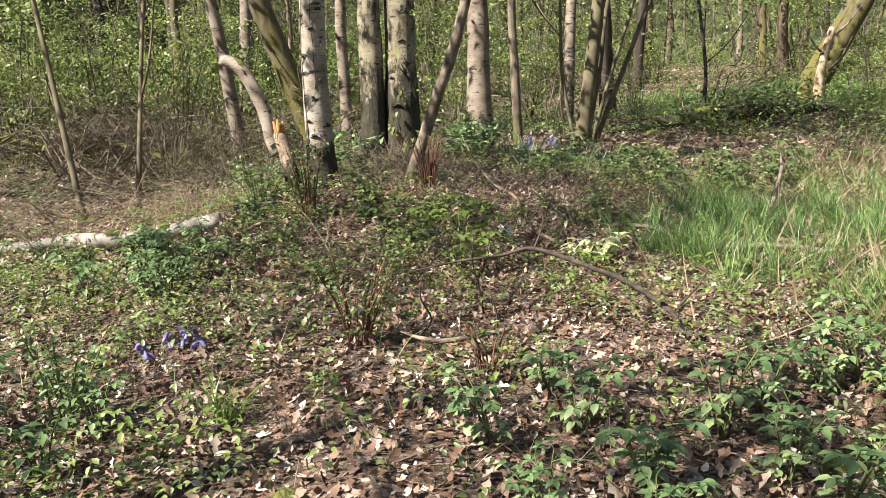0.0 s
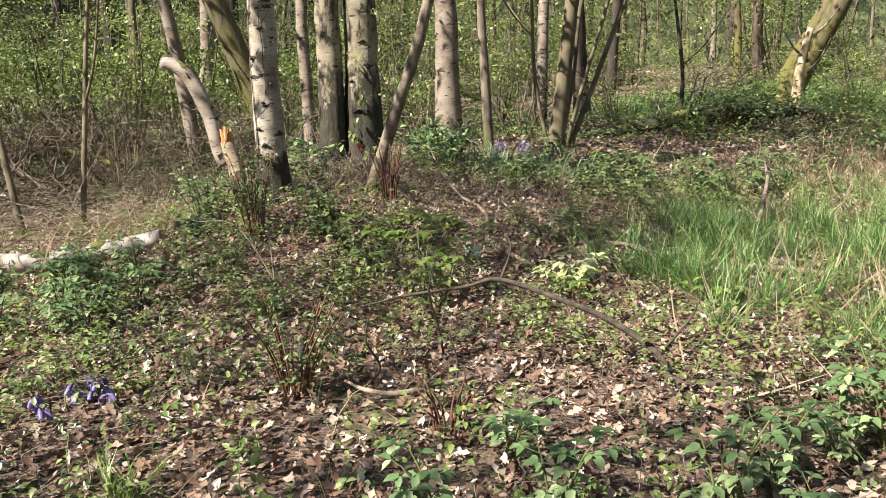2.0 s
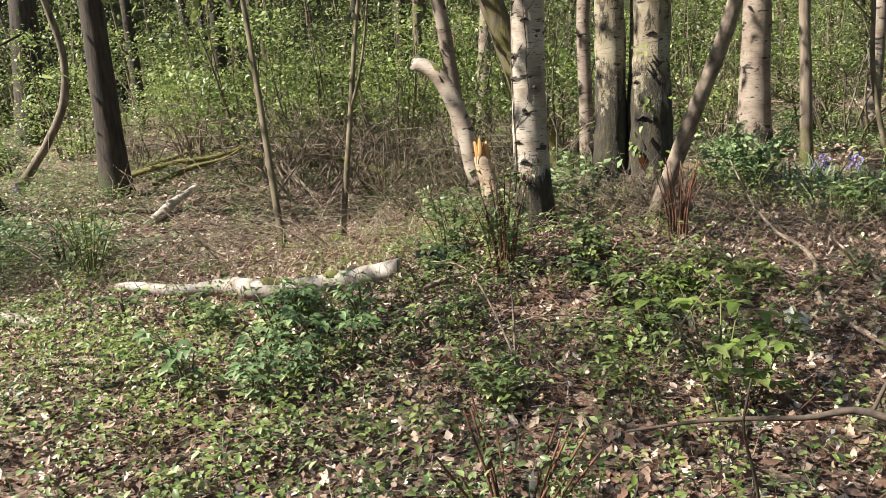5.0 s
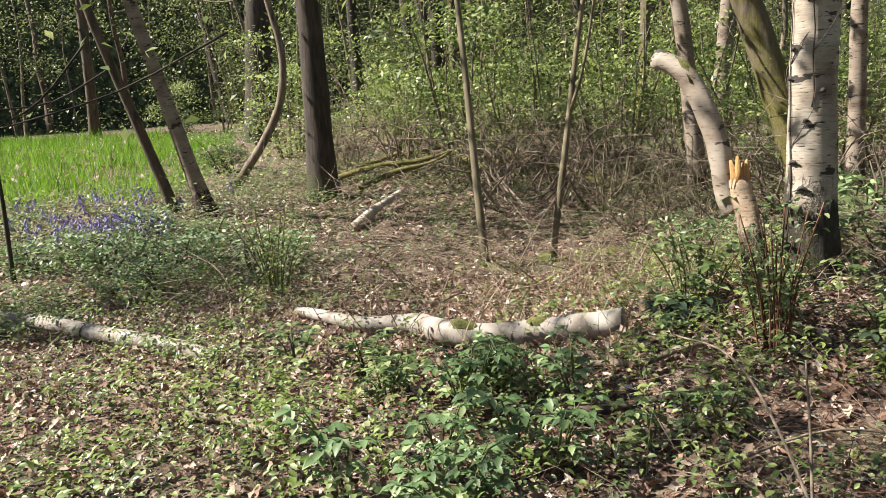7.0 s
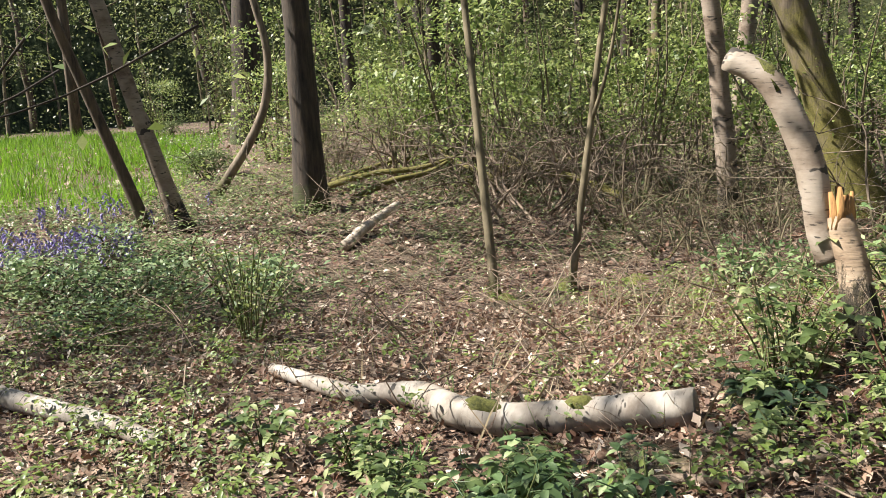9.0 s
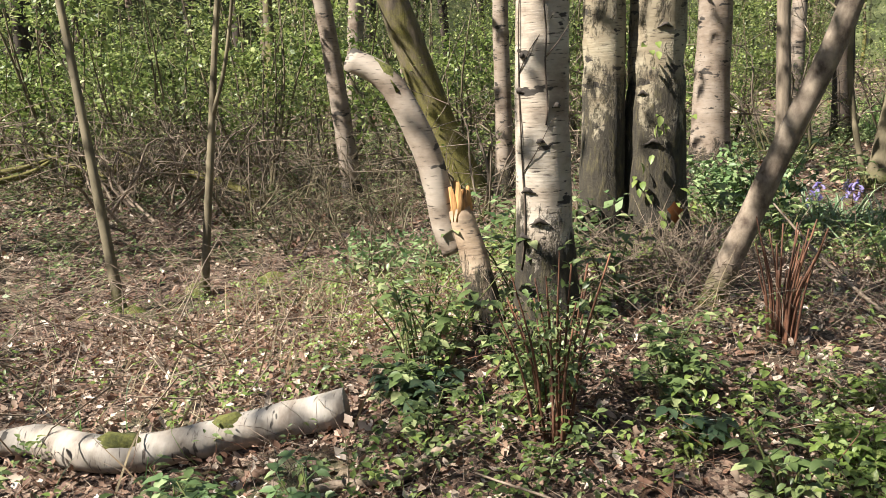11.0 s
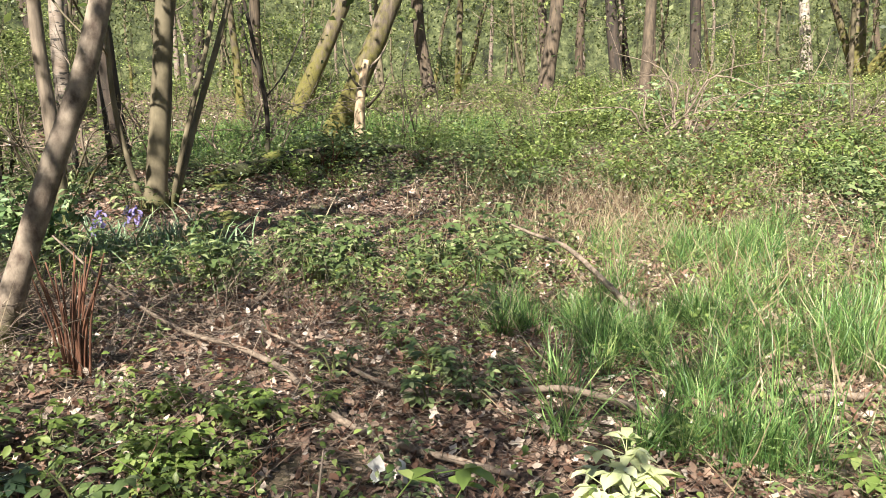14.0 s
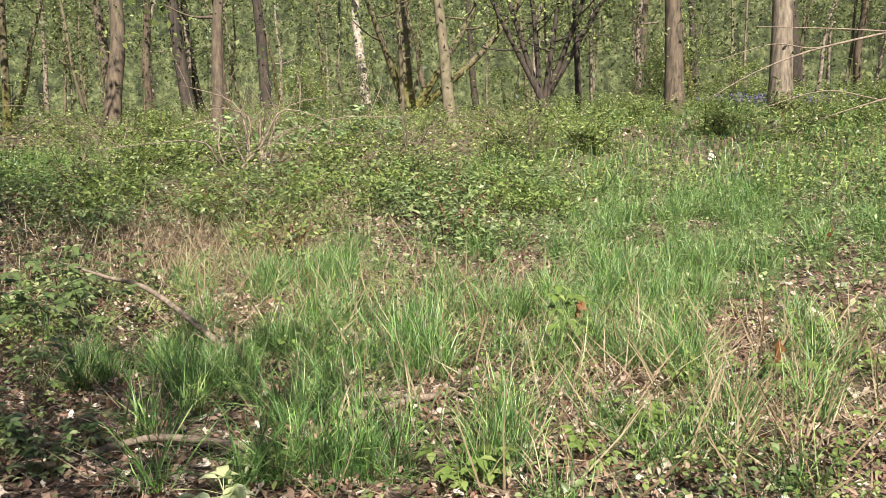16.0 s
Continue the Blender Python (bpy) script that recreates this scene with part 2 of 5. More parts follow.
def ground_mat():
    m, n, l, p = node_mat("leaf_litter_soil")
    v = mapped(n, l, (1, 1, 1))
    a = tex_noise(n, l, v, 0.9, 6, 0.6)
    vo = n.new("ShaderNodeTexVoronoi")
    vo.inputs["Scale"].default_value = 60
    vo.inputs["Randomness"].default_value = 1.0
    l.new(v, vo.inputs["Vector"])
    sep = n.new("ShaderNodeSeparateColor")
    l.new(vo.outputs["Color"], sep.inputs[0])
    leafy = ramp(n, [(0, (0.03, 0.017, 0.011)), (0.4, (0.075, 0.042, 0.028)), (0.75, (0.15, 0.095, 0.066)), (1, (0.26, 0.19, 0.14))])
    l.new(sep.outputs[0], leafy.inputs[0])
    fine = tex_noise(n, l, v, 60, 5, 0.7)
    col = mix(n, l, 0.6, leafy.outputs[0], fine.outputs["Fac"], "OVERLAY")
    green = ramp(n, [(0.50, (0, 0, 0)), (0.72, (0.8, 0.8, 0.8))])
    l.new(a.outputs["Fac"], green.inputs[0])
    gcol = ramp(n, [(0.3, (0.025, 0.035, 0.012)), (0.7, (0.08, 0.10, 0.03))])
    l.new(fine.outputs["Fac"], gcol.inputs[0])
    col = mix(n, l, green.outputs[0], col, gcol.outputs[0])
    l.new(col, p.inputs["Base Color"])
    p.inputs["Roughness"].default_value = 0.95
    bump(n, l, p, fine.outputs["Fac"], 0.8, 0.02)
    return m


def distance_mat():
    m, n, l, p = node_mat("distant_wood")
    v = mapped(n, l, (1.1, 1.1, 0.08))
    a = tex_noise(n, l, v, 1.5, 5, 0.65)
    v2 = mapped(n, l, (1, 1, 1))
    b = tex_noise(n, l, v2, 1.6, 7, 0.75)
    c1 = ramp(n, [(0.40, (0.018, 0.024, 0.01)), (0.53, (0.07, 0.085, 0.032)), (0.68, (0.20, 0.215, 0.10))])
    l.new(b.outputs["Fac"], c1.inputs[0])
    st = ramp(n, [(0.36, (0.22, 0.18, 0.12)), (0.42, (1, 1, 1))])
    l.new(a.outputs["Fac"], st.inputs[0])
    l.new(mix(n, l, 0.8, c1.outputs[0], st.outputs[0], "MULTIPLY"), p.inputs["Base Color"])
    p.inputs["Roughness"].default_value = 1.0
    return m


M_GROUND, M_DISTANCE = ground_mat(), distance_mat()


# ---------------------------------------------------------------- ground heights
def smooth01(t):
    t = np.clip(t, 0, 1)
    return t * t * (3 - 2 * t)


def land(x, y):
    """The height of the wood's floor, without its small lumps."""
    x, y = np.asarray(x, float), np.asarray(y, float)
    r = np.hypot(x + 0.4, y - 7)
    z = 0.04 * np.clip(r - 8, 0, 26)
    sy = np.where(y > 10.4, 2.6, 1.0)
    sx = np.where(x < -0.4, 0.8, 1.2)
    z = z + 0.36 * np.exp(-((x + 0.4) ** 2) / (2 * sx ** 2) - (y - 10.4) ** 2 / (2 * sy ** 2))
    z = z - 0.28 * np.exp(-((x + 4.3) ** 2 + (y - 12.8) ** 2) / (2 * 1.7 ** 2))
    z = z + 0.5 * smooth01((x - 12) / 10) * smooth01((16 - y) / 6)
    z = z + 0.26 * np.exp(-((x - 1.4) ** 2) / (2 * 1.8 ** 2) - (y - 15.3) ** 2 / (2 * 1.5 ** 2))
    # the low bank beyond the bare patch
    along = (x - 2.2) * 0.975 + (y - 17.9) * -0.22
    off = (x - 2.2) * 0.22 + (y - 17.9) * 0.975
    z = z + 0.22 * np.exp(-(off ** 2) / 0.5) * smooth01((along + 0.5) / 1.2) * smooth01((6.2 - along) / 1.5)
    return z


def lumps(x, y):
    x, y = np.asarray(x, float), np.asarray(y, float)
    return (0.022 * np.sin(2.1 * x + 1.3 * np.sin(1.7 * y)) * np.sin(2.6 * y + np.sin(1.9 * x))
            + 0.012 * np.sin(6.1 * x + 2 * np.sin(4.3 * y)) * np.sin(5.7 * y + 1.1))


def gz(x, y):
    return land(x, y) + lumps(x, y)


def patchy(x, y, s, k=0.0):
    """A smooth value of about 0 to 1 that changes over the ground."""
    x, y = np.asarray(x, float) / s, np.asarray(y, float) / s
    return 0.5 + 0.25 * (np.sin(1.9 * x + 2.3 * np.sin(1.1 * y + k) + k) * np.sin(2.3 * y + 1.7 * np.sin(1.3 * x) + 2 * k)
                         + np.sin(4.1 * x - 1.9 * y + 3 * k) * np.sin(3.3 * y + 2.2 * np.sin(2 * x + k)))


def inside(x, y, poly):
    x, y = np.asarray(x, float), np.asarray(y, float)
    hit = np.zeros(x.shape, bool)
    for (x0, y0), (x1, y1) in zip(poly, poly[1:] + poly[:1]):
        cross = ((y0 > y) != (y1 > y)) & (x < (x1 - x0) * (y - y0) / (y1 - y0 + 1e-9) + x0)
        hit ^= cross
    return hit


def near_dot(x, y, cx, cy, r):
    return np.exp(-((np.asarray(x) - cx) ** 2 + (np.asarray(y) - cy) ** 2) / (2 * r * r))


# ---------------------------------------------------------------- mesh tools
class Soup:
    """Collects vertices and faces, and makes one mesh of them."""

    def __init__(self):
        self.v, self.f, self.n = [], [], 0

    def add(self, verts, faces):
        verts = np.asarray(verts, float)
        self.v.append(verts)
        for fa in faces:
            fa = np.asarray(fa, int)
            if fa.size:
                self.f.append(fa + self.n)
        self.n += len(verts)

    def mesh(self, name, smooth=True):
        me = bpy.data.meshes.new(name)
        V = np.concatenate(self.v)
        loops = np.concatenate([fa.ravel() for fa in self.f])
        sizes = np.concatenate([np.full(len(fa), fa.shape[1]) for fa in self.f])
        starts = np.concatenate([[0], np.cumsum(sizes)[:-1]])
        me.vertices.add(len(V))
        me.vertices.foreach_set("co", V.astype(np.float32).ravel())
        me.loops.add(len(loops))
        me.loops.foreach_set("vertex_index", loops.astype(np.int32))
        me.polygons.add(len(sizes))
        me.polygons.foreach_set("loop_start", starts.astype(np.int32))
        me.update(calc_edges=True)
        me.polygons.foreach_set("use_smooth", np.full(len(sizes), smooth))
        me.validate()
        return me


def turns(yaw, tilt, roll):
    cy, sy, ct, st, cr, sr = np.cos(yaw), np.sin(yaw), np.cos(tilt), np.sin(tilt), np.cos(roll), np.sin(roll)
    o, i = np.zeros_like(yaw), np.ones_like(yaw)
    Z = np.stack([cy, -sy, o, sy, cy, o, o, o, i], -1).reshape(-1, 3, 3)
    X = np.stack([i, o, o, o, ct, -st, o, st, ct], -1).reshape(-1, 3, 3)
    Y = np.stack([cr, o, sr, o, i, o, -sr, o, cr], -1).reshape(-1, 3, 3)
    return Z @ X @ Y


def strew(soup, shape, at, yaw, tilt, roll, size):
    """Adds a copy of shape (vertices, faces) at every place given."""
    tv, tf = shape
    at = np.asarray(at, float)
    k = len(at)
    if k == 0:
        return
    yaw, tilt, roll, size = (np.broadcast_to(np.asarray(a, float), (k,)) for a in (yaw, tilt, roll, size))
    V = np.einsum("kij,nj->kni", turns(yaw, tilt, roll), tv) * size[:, None, None] + at[:, None, :]
    step = (np.arange(k) * len(tv))[:, None, None]
    soup.add(V.reshape(-1, 3), [(fa[None] + step).reshape(-1, fa.shape[1]) for fa in tf])


def shape_of(verts, *faces):
    by = {}
    for f in faces:
        by.setdefault(len(f), []).append(f)
    return np.array(verts, float), [np.array(b) for b in by.values()]


# a leaflet along +y, one unit long, folded at its midrib
LEAF = shape_of([(0, 0, 0), (0, .38, -.03), (0, .72, -.08), (0, 1, -.20), (-.25, .29, .09), (-.24, .62, .04), (.25, .29, .09), (.24, .62, .04)],
                (0, 1, 4), (1, 2, 5, 4), (2, 3, 5), (0, 6, 1), (1, 6, 7, 2), (2, 7, 3))
LEAF_SMALL = shape_of([(0, 0, 0), (-.26, .45, .06), (0, 1, -.08), (.26, .45, .06)], (0, 3, 2, 1))
# a curled oak leaf, lobed
OAK = shape_of([(0, 0, .05), (-.16, .25, .12), (-.11, .42, .06), (-.30, .60, .20), (-.14, .80, .10), (0, 1, .16), (.15, .78, .05), (.28, .58, .15), (.10, .42, .03), (.17, .22, .08), (0, .5, 0)],
               (0, 10, 1), (1, 10, 2), (2, 10, 3), (3, 10, 4), (4, 10, 5), (5, 10, 6), (6, 10, 7), (7, 10, 8), (8, 10, 9), (9, 10, 0))
OAK_FLAT = shape_of([(0, 0, .02), (-.25, .35, .10), (-.2, .75, .02), (0, 1, .12), (.22, .7, .08), (.27, .3, 0)], (0, 5, 4, 1), (1, 4, 3, 2))
BLADE = shape_of([(-.0085, 0, 0), (.0085, 0, 0), (-.0075, .10, .40), (.0075, .10, .40), (-.005, .30, .74), (.005, .30, .74), (0, .62, .92)],
                 (0, 1, 3, 2), (2, 3, 5, 4), (4, 5, 6))
BLADE_STIFF = shape_of([(-.011, 0, 0), (.011, 0, 0), (-.008, .05, .5), (.008, .05, .5), (0, .2, 1)], (0, 1, 3, 2), (2, 3, 4))
TWIG = shape_of([(.007, 0, 0), (-.004, 0, .006), (-.004, 0, -.006), (.085, .45, .05), (.077, .45, .054), (.077, .45, .046), (0, 1, -.01)],
                (0, 1, 4, 3), (1, 2, 5, 4), (2, 0, 3, 5), (3, 4, 6), (4, 5, 6), (5, 3, 6))


def tube(soup, pts, radii, sides=8, rough=0.0, rnd=None, cap=True):
    """A tapering limb along pts."""
    pts = [Vector(q) for q in pts]
    rnd = rnd or random.Random(1)
    side = None
    V, rings = [], len(pts)
    for i, q in enumerate(pts):
        d = (pts[min(i + 1, rings - 1)] - pts[max(i - 1, 0)]).normalized()
        if side is None:
            side = d.orthogonal().normalized()
        side = (side - d * side.dot(d)).normalized()
        other = d.cross(side)
        for j in range(sides):
            a = 2 * math.pi * j / sides
            rr = radii[i] * (1 + rough * (rnd.random() * 2 - 1))
            V.append(q + (side * math.cos(a) + other * math.sin(a)) * rr)
    quads = [(i * sides + j, i * sides + (j + 1) % sides, (i + 1) * sides + (j + 1) % sides, (i + 1) * sides + j)
             for i in range(rings - 1) for j in range(sides)]
    tris = []
    if cap:
        V += [pts[0], pts[-1]]
        a, b = len(V) - 2, len(V) - 1
        tris = [(a, (j + 1) % sides, j) for j in range(sides)] + [(b, (rings - 1) * sides + j, (rings - 1) * sides + (j + 1) % sides) for j in range(sides)]
    soup.add(np.array([tuple(v) for v in V]), [np.array(quads), np.array(tris)] if tris else [np.array(quads)])


def bend(pts, k=4):
    """A smooth line through pts (Catmull-Rom), k steps a stretch."""
    P = [Vector(q) for q in pts]
    P = [P[0] * 2 - P[1]] + P + [P[-1] * 2 - P[-2]]
    out = []
    for i in range(1, len(P) - 2):
        a, b, c, d = P[i - 1:i + 3]
        for s in range(k):
            t = s / k
            out.append(0.5 * ((2 * b) + (c - a) * t + (2 * a - 5 * b + 4 * c - d) * t * t + (3 * b - a - 3 * c + d) * t ** 3))
    return out + [P[-2]]


def blend(a, b, n):
    return [a + (b - a) * i / (n - 1) for i in range(n)]


def part(name, me, material, parent, label=""):
    if isinstance(me, Soup):
        me = me.mesh(name)
    if not me.materials:
        me.materials.append(material)
    ob = new(name, me)
    ob.parent = parent
    if label:
        ob["label"] = label
    if name in ("crown", "foliage", "leaf_spray", "bell_cluster", "flower_stem", "leaf_clump", "ivy_sprig", "twig_spray", "bell_drift"):
        ob["kind"] = "stuff"
    return ob


def thing(name, at, label, category, group="", kind="", yaw=0.0):
    ob = new(name)
    ob.empty_display_size = 0.1
    ob.matrix_basis = pose(*at, 0, 0, yaw)
    return tagged(ob, label, category, group, kind)


def stuff(name, soup, material, label, category):
    me = soup.mesh(name)
    me.materials.append(material)
    return tagged(new(name, me), label, category, kind="stuff")


# ---------------------------------------------------------------- ground and distance
def build_ground():
    radii = [0.0] + list(np.arange(0.12, 14, 0.12)) + list(14 * 1.07 ** np.arange(1, 60))
    sides = 220
    V, quads = [], []
    a = np.linspace(0, 2 * np.pi, sides, endpoint=False)
    for r in radii[1:]:
        x, y = -0.4 + r * np.cos(a), 8 + r * np.sin(a)
        V.append(np.stack([x, y, gz(x, y)], -1))
    n = len(radii) - 1
    j = np.arange(sides)
    for i in range(n - 1):
        quads.append(np.stack([i * sides + j, (i + 1) * sides + j, (i + 1) * sides + (j + 1) % sides, i * sides + (j + 1) % sides], -1))
    V = np.concatenate(V + [np.array([[-0.4, 8, float(gz(-0.4, 8))]])])
    s = Soup()
    s.add(V, [np.concatenate(quads), np.stack([np.full(sides, len(V) - 1), j, (j + 1) % sides], -1)])
    me = s.mesh("ground")
    me.materials.append(M_GROUND)
    tagged(new("ground", me), "brown woodland floor of leaf litter and soil", "ground", kind="structure")


def build_backdrop():
    s = Soup()
    sides = 96
    a = np.linspace(0, 2 * np.pi, sides, endpoint=False)
    rings = []
    for r, z in ((62, 0.0), (62, 7), (61, 13), (60, 16)):
        top = 1.6 * np.sin(5 * a) + 1.1 * np.sin(13 * a + 1) if z > 14 else 0 * a
        rings.append(np.stack([r * np.cos(a), 8 + r * np.sin(a), z + top], -1))
    j = np.arange(sides)
    q = [np.stack([i * sides + j, i * sides + (j + 1) % sides, (i + 1) * sides + (j + 1) % sides, (i + 1) * sides + j], -1) for i in range(3)]
    s.add(np.concatenate(rings), [np.concatenate(q)])
    me = s.mesh("backdrop")
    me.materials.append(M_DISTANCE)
    tagged(new("backdrop", me), "distant green and brown woodland edge", "backdrop", kind="structure")


build_ground()
build_backdrop()


# ---------------------------------------------------------------- trees
def crown_leaves(soup, centre, spread, count, size, r, shape=LEAF_SMALL):
    c = r.normal(0, 1, (count, 3)) * np.array(spread) + np.array(centre)
    strew(soup, shape, c, r.uniform(0, 6.28, count), r.normal(-0.2, 0.7, count), r.normal(0, 0.6, count), r.uniform(0.6, 1.3, count) * size)


def trunk_line(base, up, height, sway, rnd, via=()):
    """Points from the foot through up, then on and slowly upright."""
    base, up = Vector(base), Vector(up)
    d = up - base
    pts = [Vector((0, 0, -0.15)) - d.normalized() * 0.05, Vector((0, 0, 0.0)), d * 0.5 + Vector((rnd.uniform(-1, 1), rnd.uniform(-1, 1), 0)) * sway, d.copy()]
    step = d.normalized()
    q = d.copy()
    for w in via:
        step = (Vector(w) - base - q).normalized()
        q = Vector(w) - base
        pts.append(q.copy())
    while q.z < height:
        step = (step + Vector((rnd.uniform(-.12, .12), rnd.uniform(-.12, .12), 0.15))).normalized()
        q = q + step * 1.3
        pts.append(q.copy())
    return pts


def make_tree(name, label, base, up, dia, height, bark, seed, flare=1.5, crown=True, leaf=None, leaves=650, low=3.6, sway=0.015, sides=14, group="", limbs=7, rough=0.03, category="tree", via=()):
    rnd, r = random.Random(seed), np.random.default_rng(seed)
    x, y = base[0], base[1]
    z = float(gz(x, y))
    dz = Vector((0, 0, z - base[2]))
    root = thing(name, (x, y, z), label, category, group)
    line = bend(trunk_line(Vector(base) + dz, Vector(up) + dz, height, sway, rnd, [Vector(w) + dz for w in via]), 6)
    total = len(line)
    radii = []
    for i, q in enumerate(line):
        k = max(0.0, min(1.0, q.z / height))
        rad = dia / 2 * (1.03 - 0.72 * k)
        rad *= 1 + (flare - 1) * math.exp(-max(q.z, 0) / (0.9 * dia)) + rnd.uniform(-.02, .02)
        radii.append(rad)
    s = Soup()
    tube(s, line, radii, sides, rough, rnd)
    part("trunk", s, bark, root)
    if crown:
        lv = Soup()
        for i in range(limbs):
            k = rnd.uniform(low / height, 0.95)
            q = line[min(total - 1, max(2, int(total * k)))]
            a = rnd.uniform(0, 6.28)
            ln = rnd.uniform(1.0, 2.3)
            e = q + Vector((math.cos(a) * ln, math.sin(a) * ln, rnd.uniform(.3, 1.2)))
            b = Soup()
            tube(b, bend([q, (q + e) / 2 + Vector((0, 0, -.12)), e], 3), blend(dia * .16, .012, 7), 6)
            part("limb", b, bark, root)
            crown_leaves(lv, tuple(e), (.75, .75, .5), leaves // limbs, 0.16, r)
        part("crown", lv, leaf or M_WOODLEAF, root, "small fresh spring leaves")
    return root, line, radii


def on_trunk(line, radii, z, ang):
    """A place on the bark at a height above the foot, and the way out of it."""
    i = min(range(len(line)), key=lambda n: abs(line[n].z - z))
    out = Vector((math.cos(ang), math.sin(ang), 0))
    return line[i] + out * radii[i] * 0.97 + Vector((0, 0, z - line[i].z)), out


def add_knots(root, line, radii, marks):
    for z, ang, w in marks:
        q, out = on_trunk(line, radii, z, ang)
        tang = Vector((-out.y, out.x, 0))
        s = Soup()
        tube(s, bend([q - tang * w + Vector((0, 0, -w * .25)), q - tang * w * .4 + out * .008, q + out * .014 + Vector((0, 0, w * .22)), q + tang * w * .4 + out * .008, q + tang * w + Vector((0, 0, -w * .25))], 3),
             [.002, .004, .006, .009, .011, .012, .013, .012, .011, .009, .006, .004, .002], 6, 0.25, random.Random(int(z * 100)))
        part("knot", s, M_KNOT, root, "black rough branch scar")


# towards the eye at the time the trunks are nearest: about -y
FRONT = -math.pi / 2
root, line, rad = make_tree("birch_tree", "stout silver birch with peeling cream bark and black mossy foot", (-0.66, 10.28, 0.33), (-0.66, 10.33, 1.82), 0.257, 10, M_BIRCH, 1, 1.35, sides=22, low=4.5)
add_knots(root, line, rad, [(.66, FRONT - .5, .04), (.52, FRONT - .1, .05), (1.10, FRONT - .8, .03), (1.03, FRONT + .6, .022), (1.5, FRONT + .1, .03), (.88, FRONT + .0, .02), (.45, FRONT - .7, .035), (1.25, FRONT - .65, .018), (1.72, FRONT + .35, .04)])
def add_vine(root, line, radii, z0, z1, ang, sway, seed):
    """A dead climbing stem that clings to the bark."""
    rv = random.Random(seed)
    pts = []
    for i in range(14):
        z = z0 + (z1 - z0) * i / 13
        q, out = on_trunk(line, radii, z, ang + sway * math.sin(i * .7) + rv.uniform(-.05, .05))
        pts.append(q + out * .012)
    s = Soup()
    tube(s, bend(pts, 3), blend(.0045, .002, 40), 6)
    vine = part("vine", s, M_STICK_DARK, root, "thin dead vine on the bark")
    for k in (3, 6, 9):
        t = Soup()
        q = pts[k]
        tube(t, bend([q, q + Vector((rv.uniform(.04, .1), -.03, .1)), q + Vector((rv.uniform(.08, .16), -.02, .24))], 3), blend(.003, .0015, 7), 5)
        part("twig", t, M_STICK_DARK, vine)


def add_ivy(root, line, radii, marks, seed):
    r = np.random.default_rng(seed)
    for z, ang, n in marks:
        q, out = on_trunk(line, radii, z, ang)
        lv = Soup()
        c = np.array(tuple(q + out * .03)) + r.normal(0, .05, (n, 3))
        strew(lv, LEAF, c, math.atan2(out.y, out.x) - math.pi / 2 + r.normal(0, .6, n), r.normal(-.4, .4, n), r.normal(0, .4, n), r.uniform(.05, .09, n))
        part("ivy_sprig", lv, M_FRESH, root, "few bright ivy leaves")


add_vine(root, line, rad, .30, 2.2, FRONT - .75, .12, 1)
add_vine(root, line, rad, .95, 2.2, FRONT + .15, .10, 2)
make_tree("birch_tree", "slender pinkish birch trunk leaning slightly", (-3.20, 15.7, -0.12), (-3.42, 15.64, 2.35), 0.228, 9, M_BIRCH_THIN, 2, 1.2, sides=14, low=4)
make_tree("birch_tree", "slender pale birch trunk in the wood", (-4.60, 20.56, 0.05), (-4.40, 20.62, 2.77), 0.32, 9, M_BIRCH_THIN, 3, 1.2, low=4)
make_tree("oak_tree", "leaning tree trunk coated in yellow-green moss", (-1.88, 15.85, 0.1), (-2.61, 15.71, 2.32), 0.39, 10, M_MOSSY, 4, 1.4, sides=18, low=4.5)
make_tree("birch_tree", "slim straight birch trunk behind stout birch", (-1.44, 15.7, 0.15), (-1.43, 15.75, 2.27), 0.20, 9, M_BIRCH_THIN, 5, 1.2, low=4.5)
root, line, rad = make_tree("old_birch", "pale stem of a big old twin-stemmed birch", (-0.41, 11.86, 0.28), (-0.37, 11.90, 1.95), 0.276, 10, M_OLD_BIRCH, 6, 1.3, sides=20, low=4.5, rough=0.06)
root, line, rad = make_tree("old_birch", "dark broad furrowed birch trunk with ivy leaves", (-0.07, 11.96, 0.28), (-0.04, 12.0, 1.95), 0.37, 11, M_OLD_BIRCH, 7, 1.45, sides=24, low=4.5, rough=0.07)
add_ivy(root, line, rad, [(.55, FRONT - .2, 9), (.85, FRONT + .1, 7), (1.3, FRONT - .1, 6), (.3, FRONT + .2, 10), (1.75, FRONT + .7, 7), (.4, FRONT + .8, 8)], 77)
add_knots(root, line, rad, [(1.45, FRONT + .2, .05), (.75, FRONT - .1, .07), (1.05, FRONT - .5, .04)])
make_tree("birch_tree", "pinkish birch trunk with dark mossy foot", (0.71, 15.25, 0.3), (0.74, 15.30, 2.2), 0.355, 10, M_BIRCH_THIN, 8, 1.5, sides=18, low=4.5)
make_tree("leaning_tree", "bare brown trunk leaning over, its base in twigs", (0.13, 10.70, 0.30), (0.70, 10.57, 1.78), 0.12, 6, M_LEAN, 9, 1.1, sides=14, low=4)
make_tree("sapling", "thin smooth olive sapling in leaf litter", (-4.21, 12.34, -0.24), (-4.73, 12.85, 2.40), 0.087, 6, M_BARK_OLIVE, 10, 1.5, sides=10, low=3.2, leaves=400)
root, line, rad = make_tree("sapling", "thin forked olive sapling in leaf litter", (-3.81, 13.0, -0.25), (-3.66, 13.55, 2.32), 0.073, 6, M_BARK_OLIVE, 11, 1.5, sides=10, low=3.2, leaves=400, sway=0.06)
q = min(line, key=lambda v: abs(v.z - 1.55))
s = Soup()
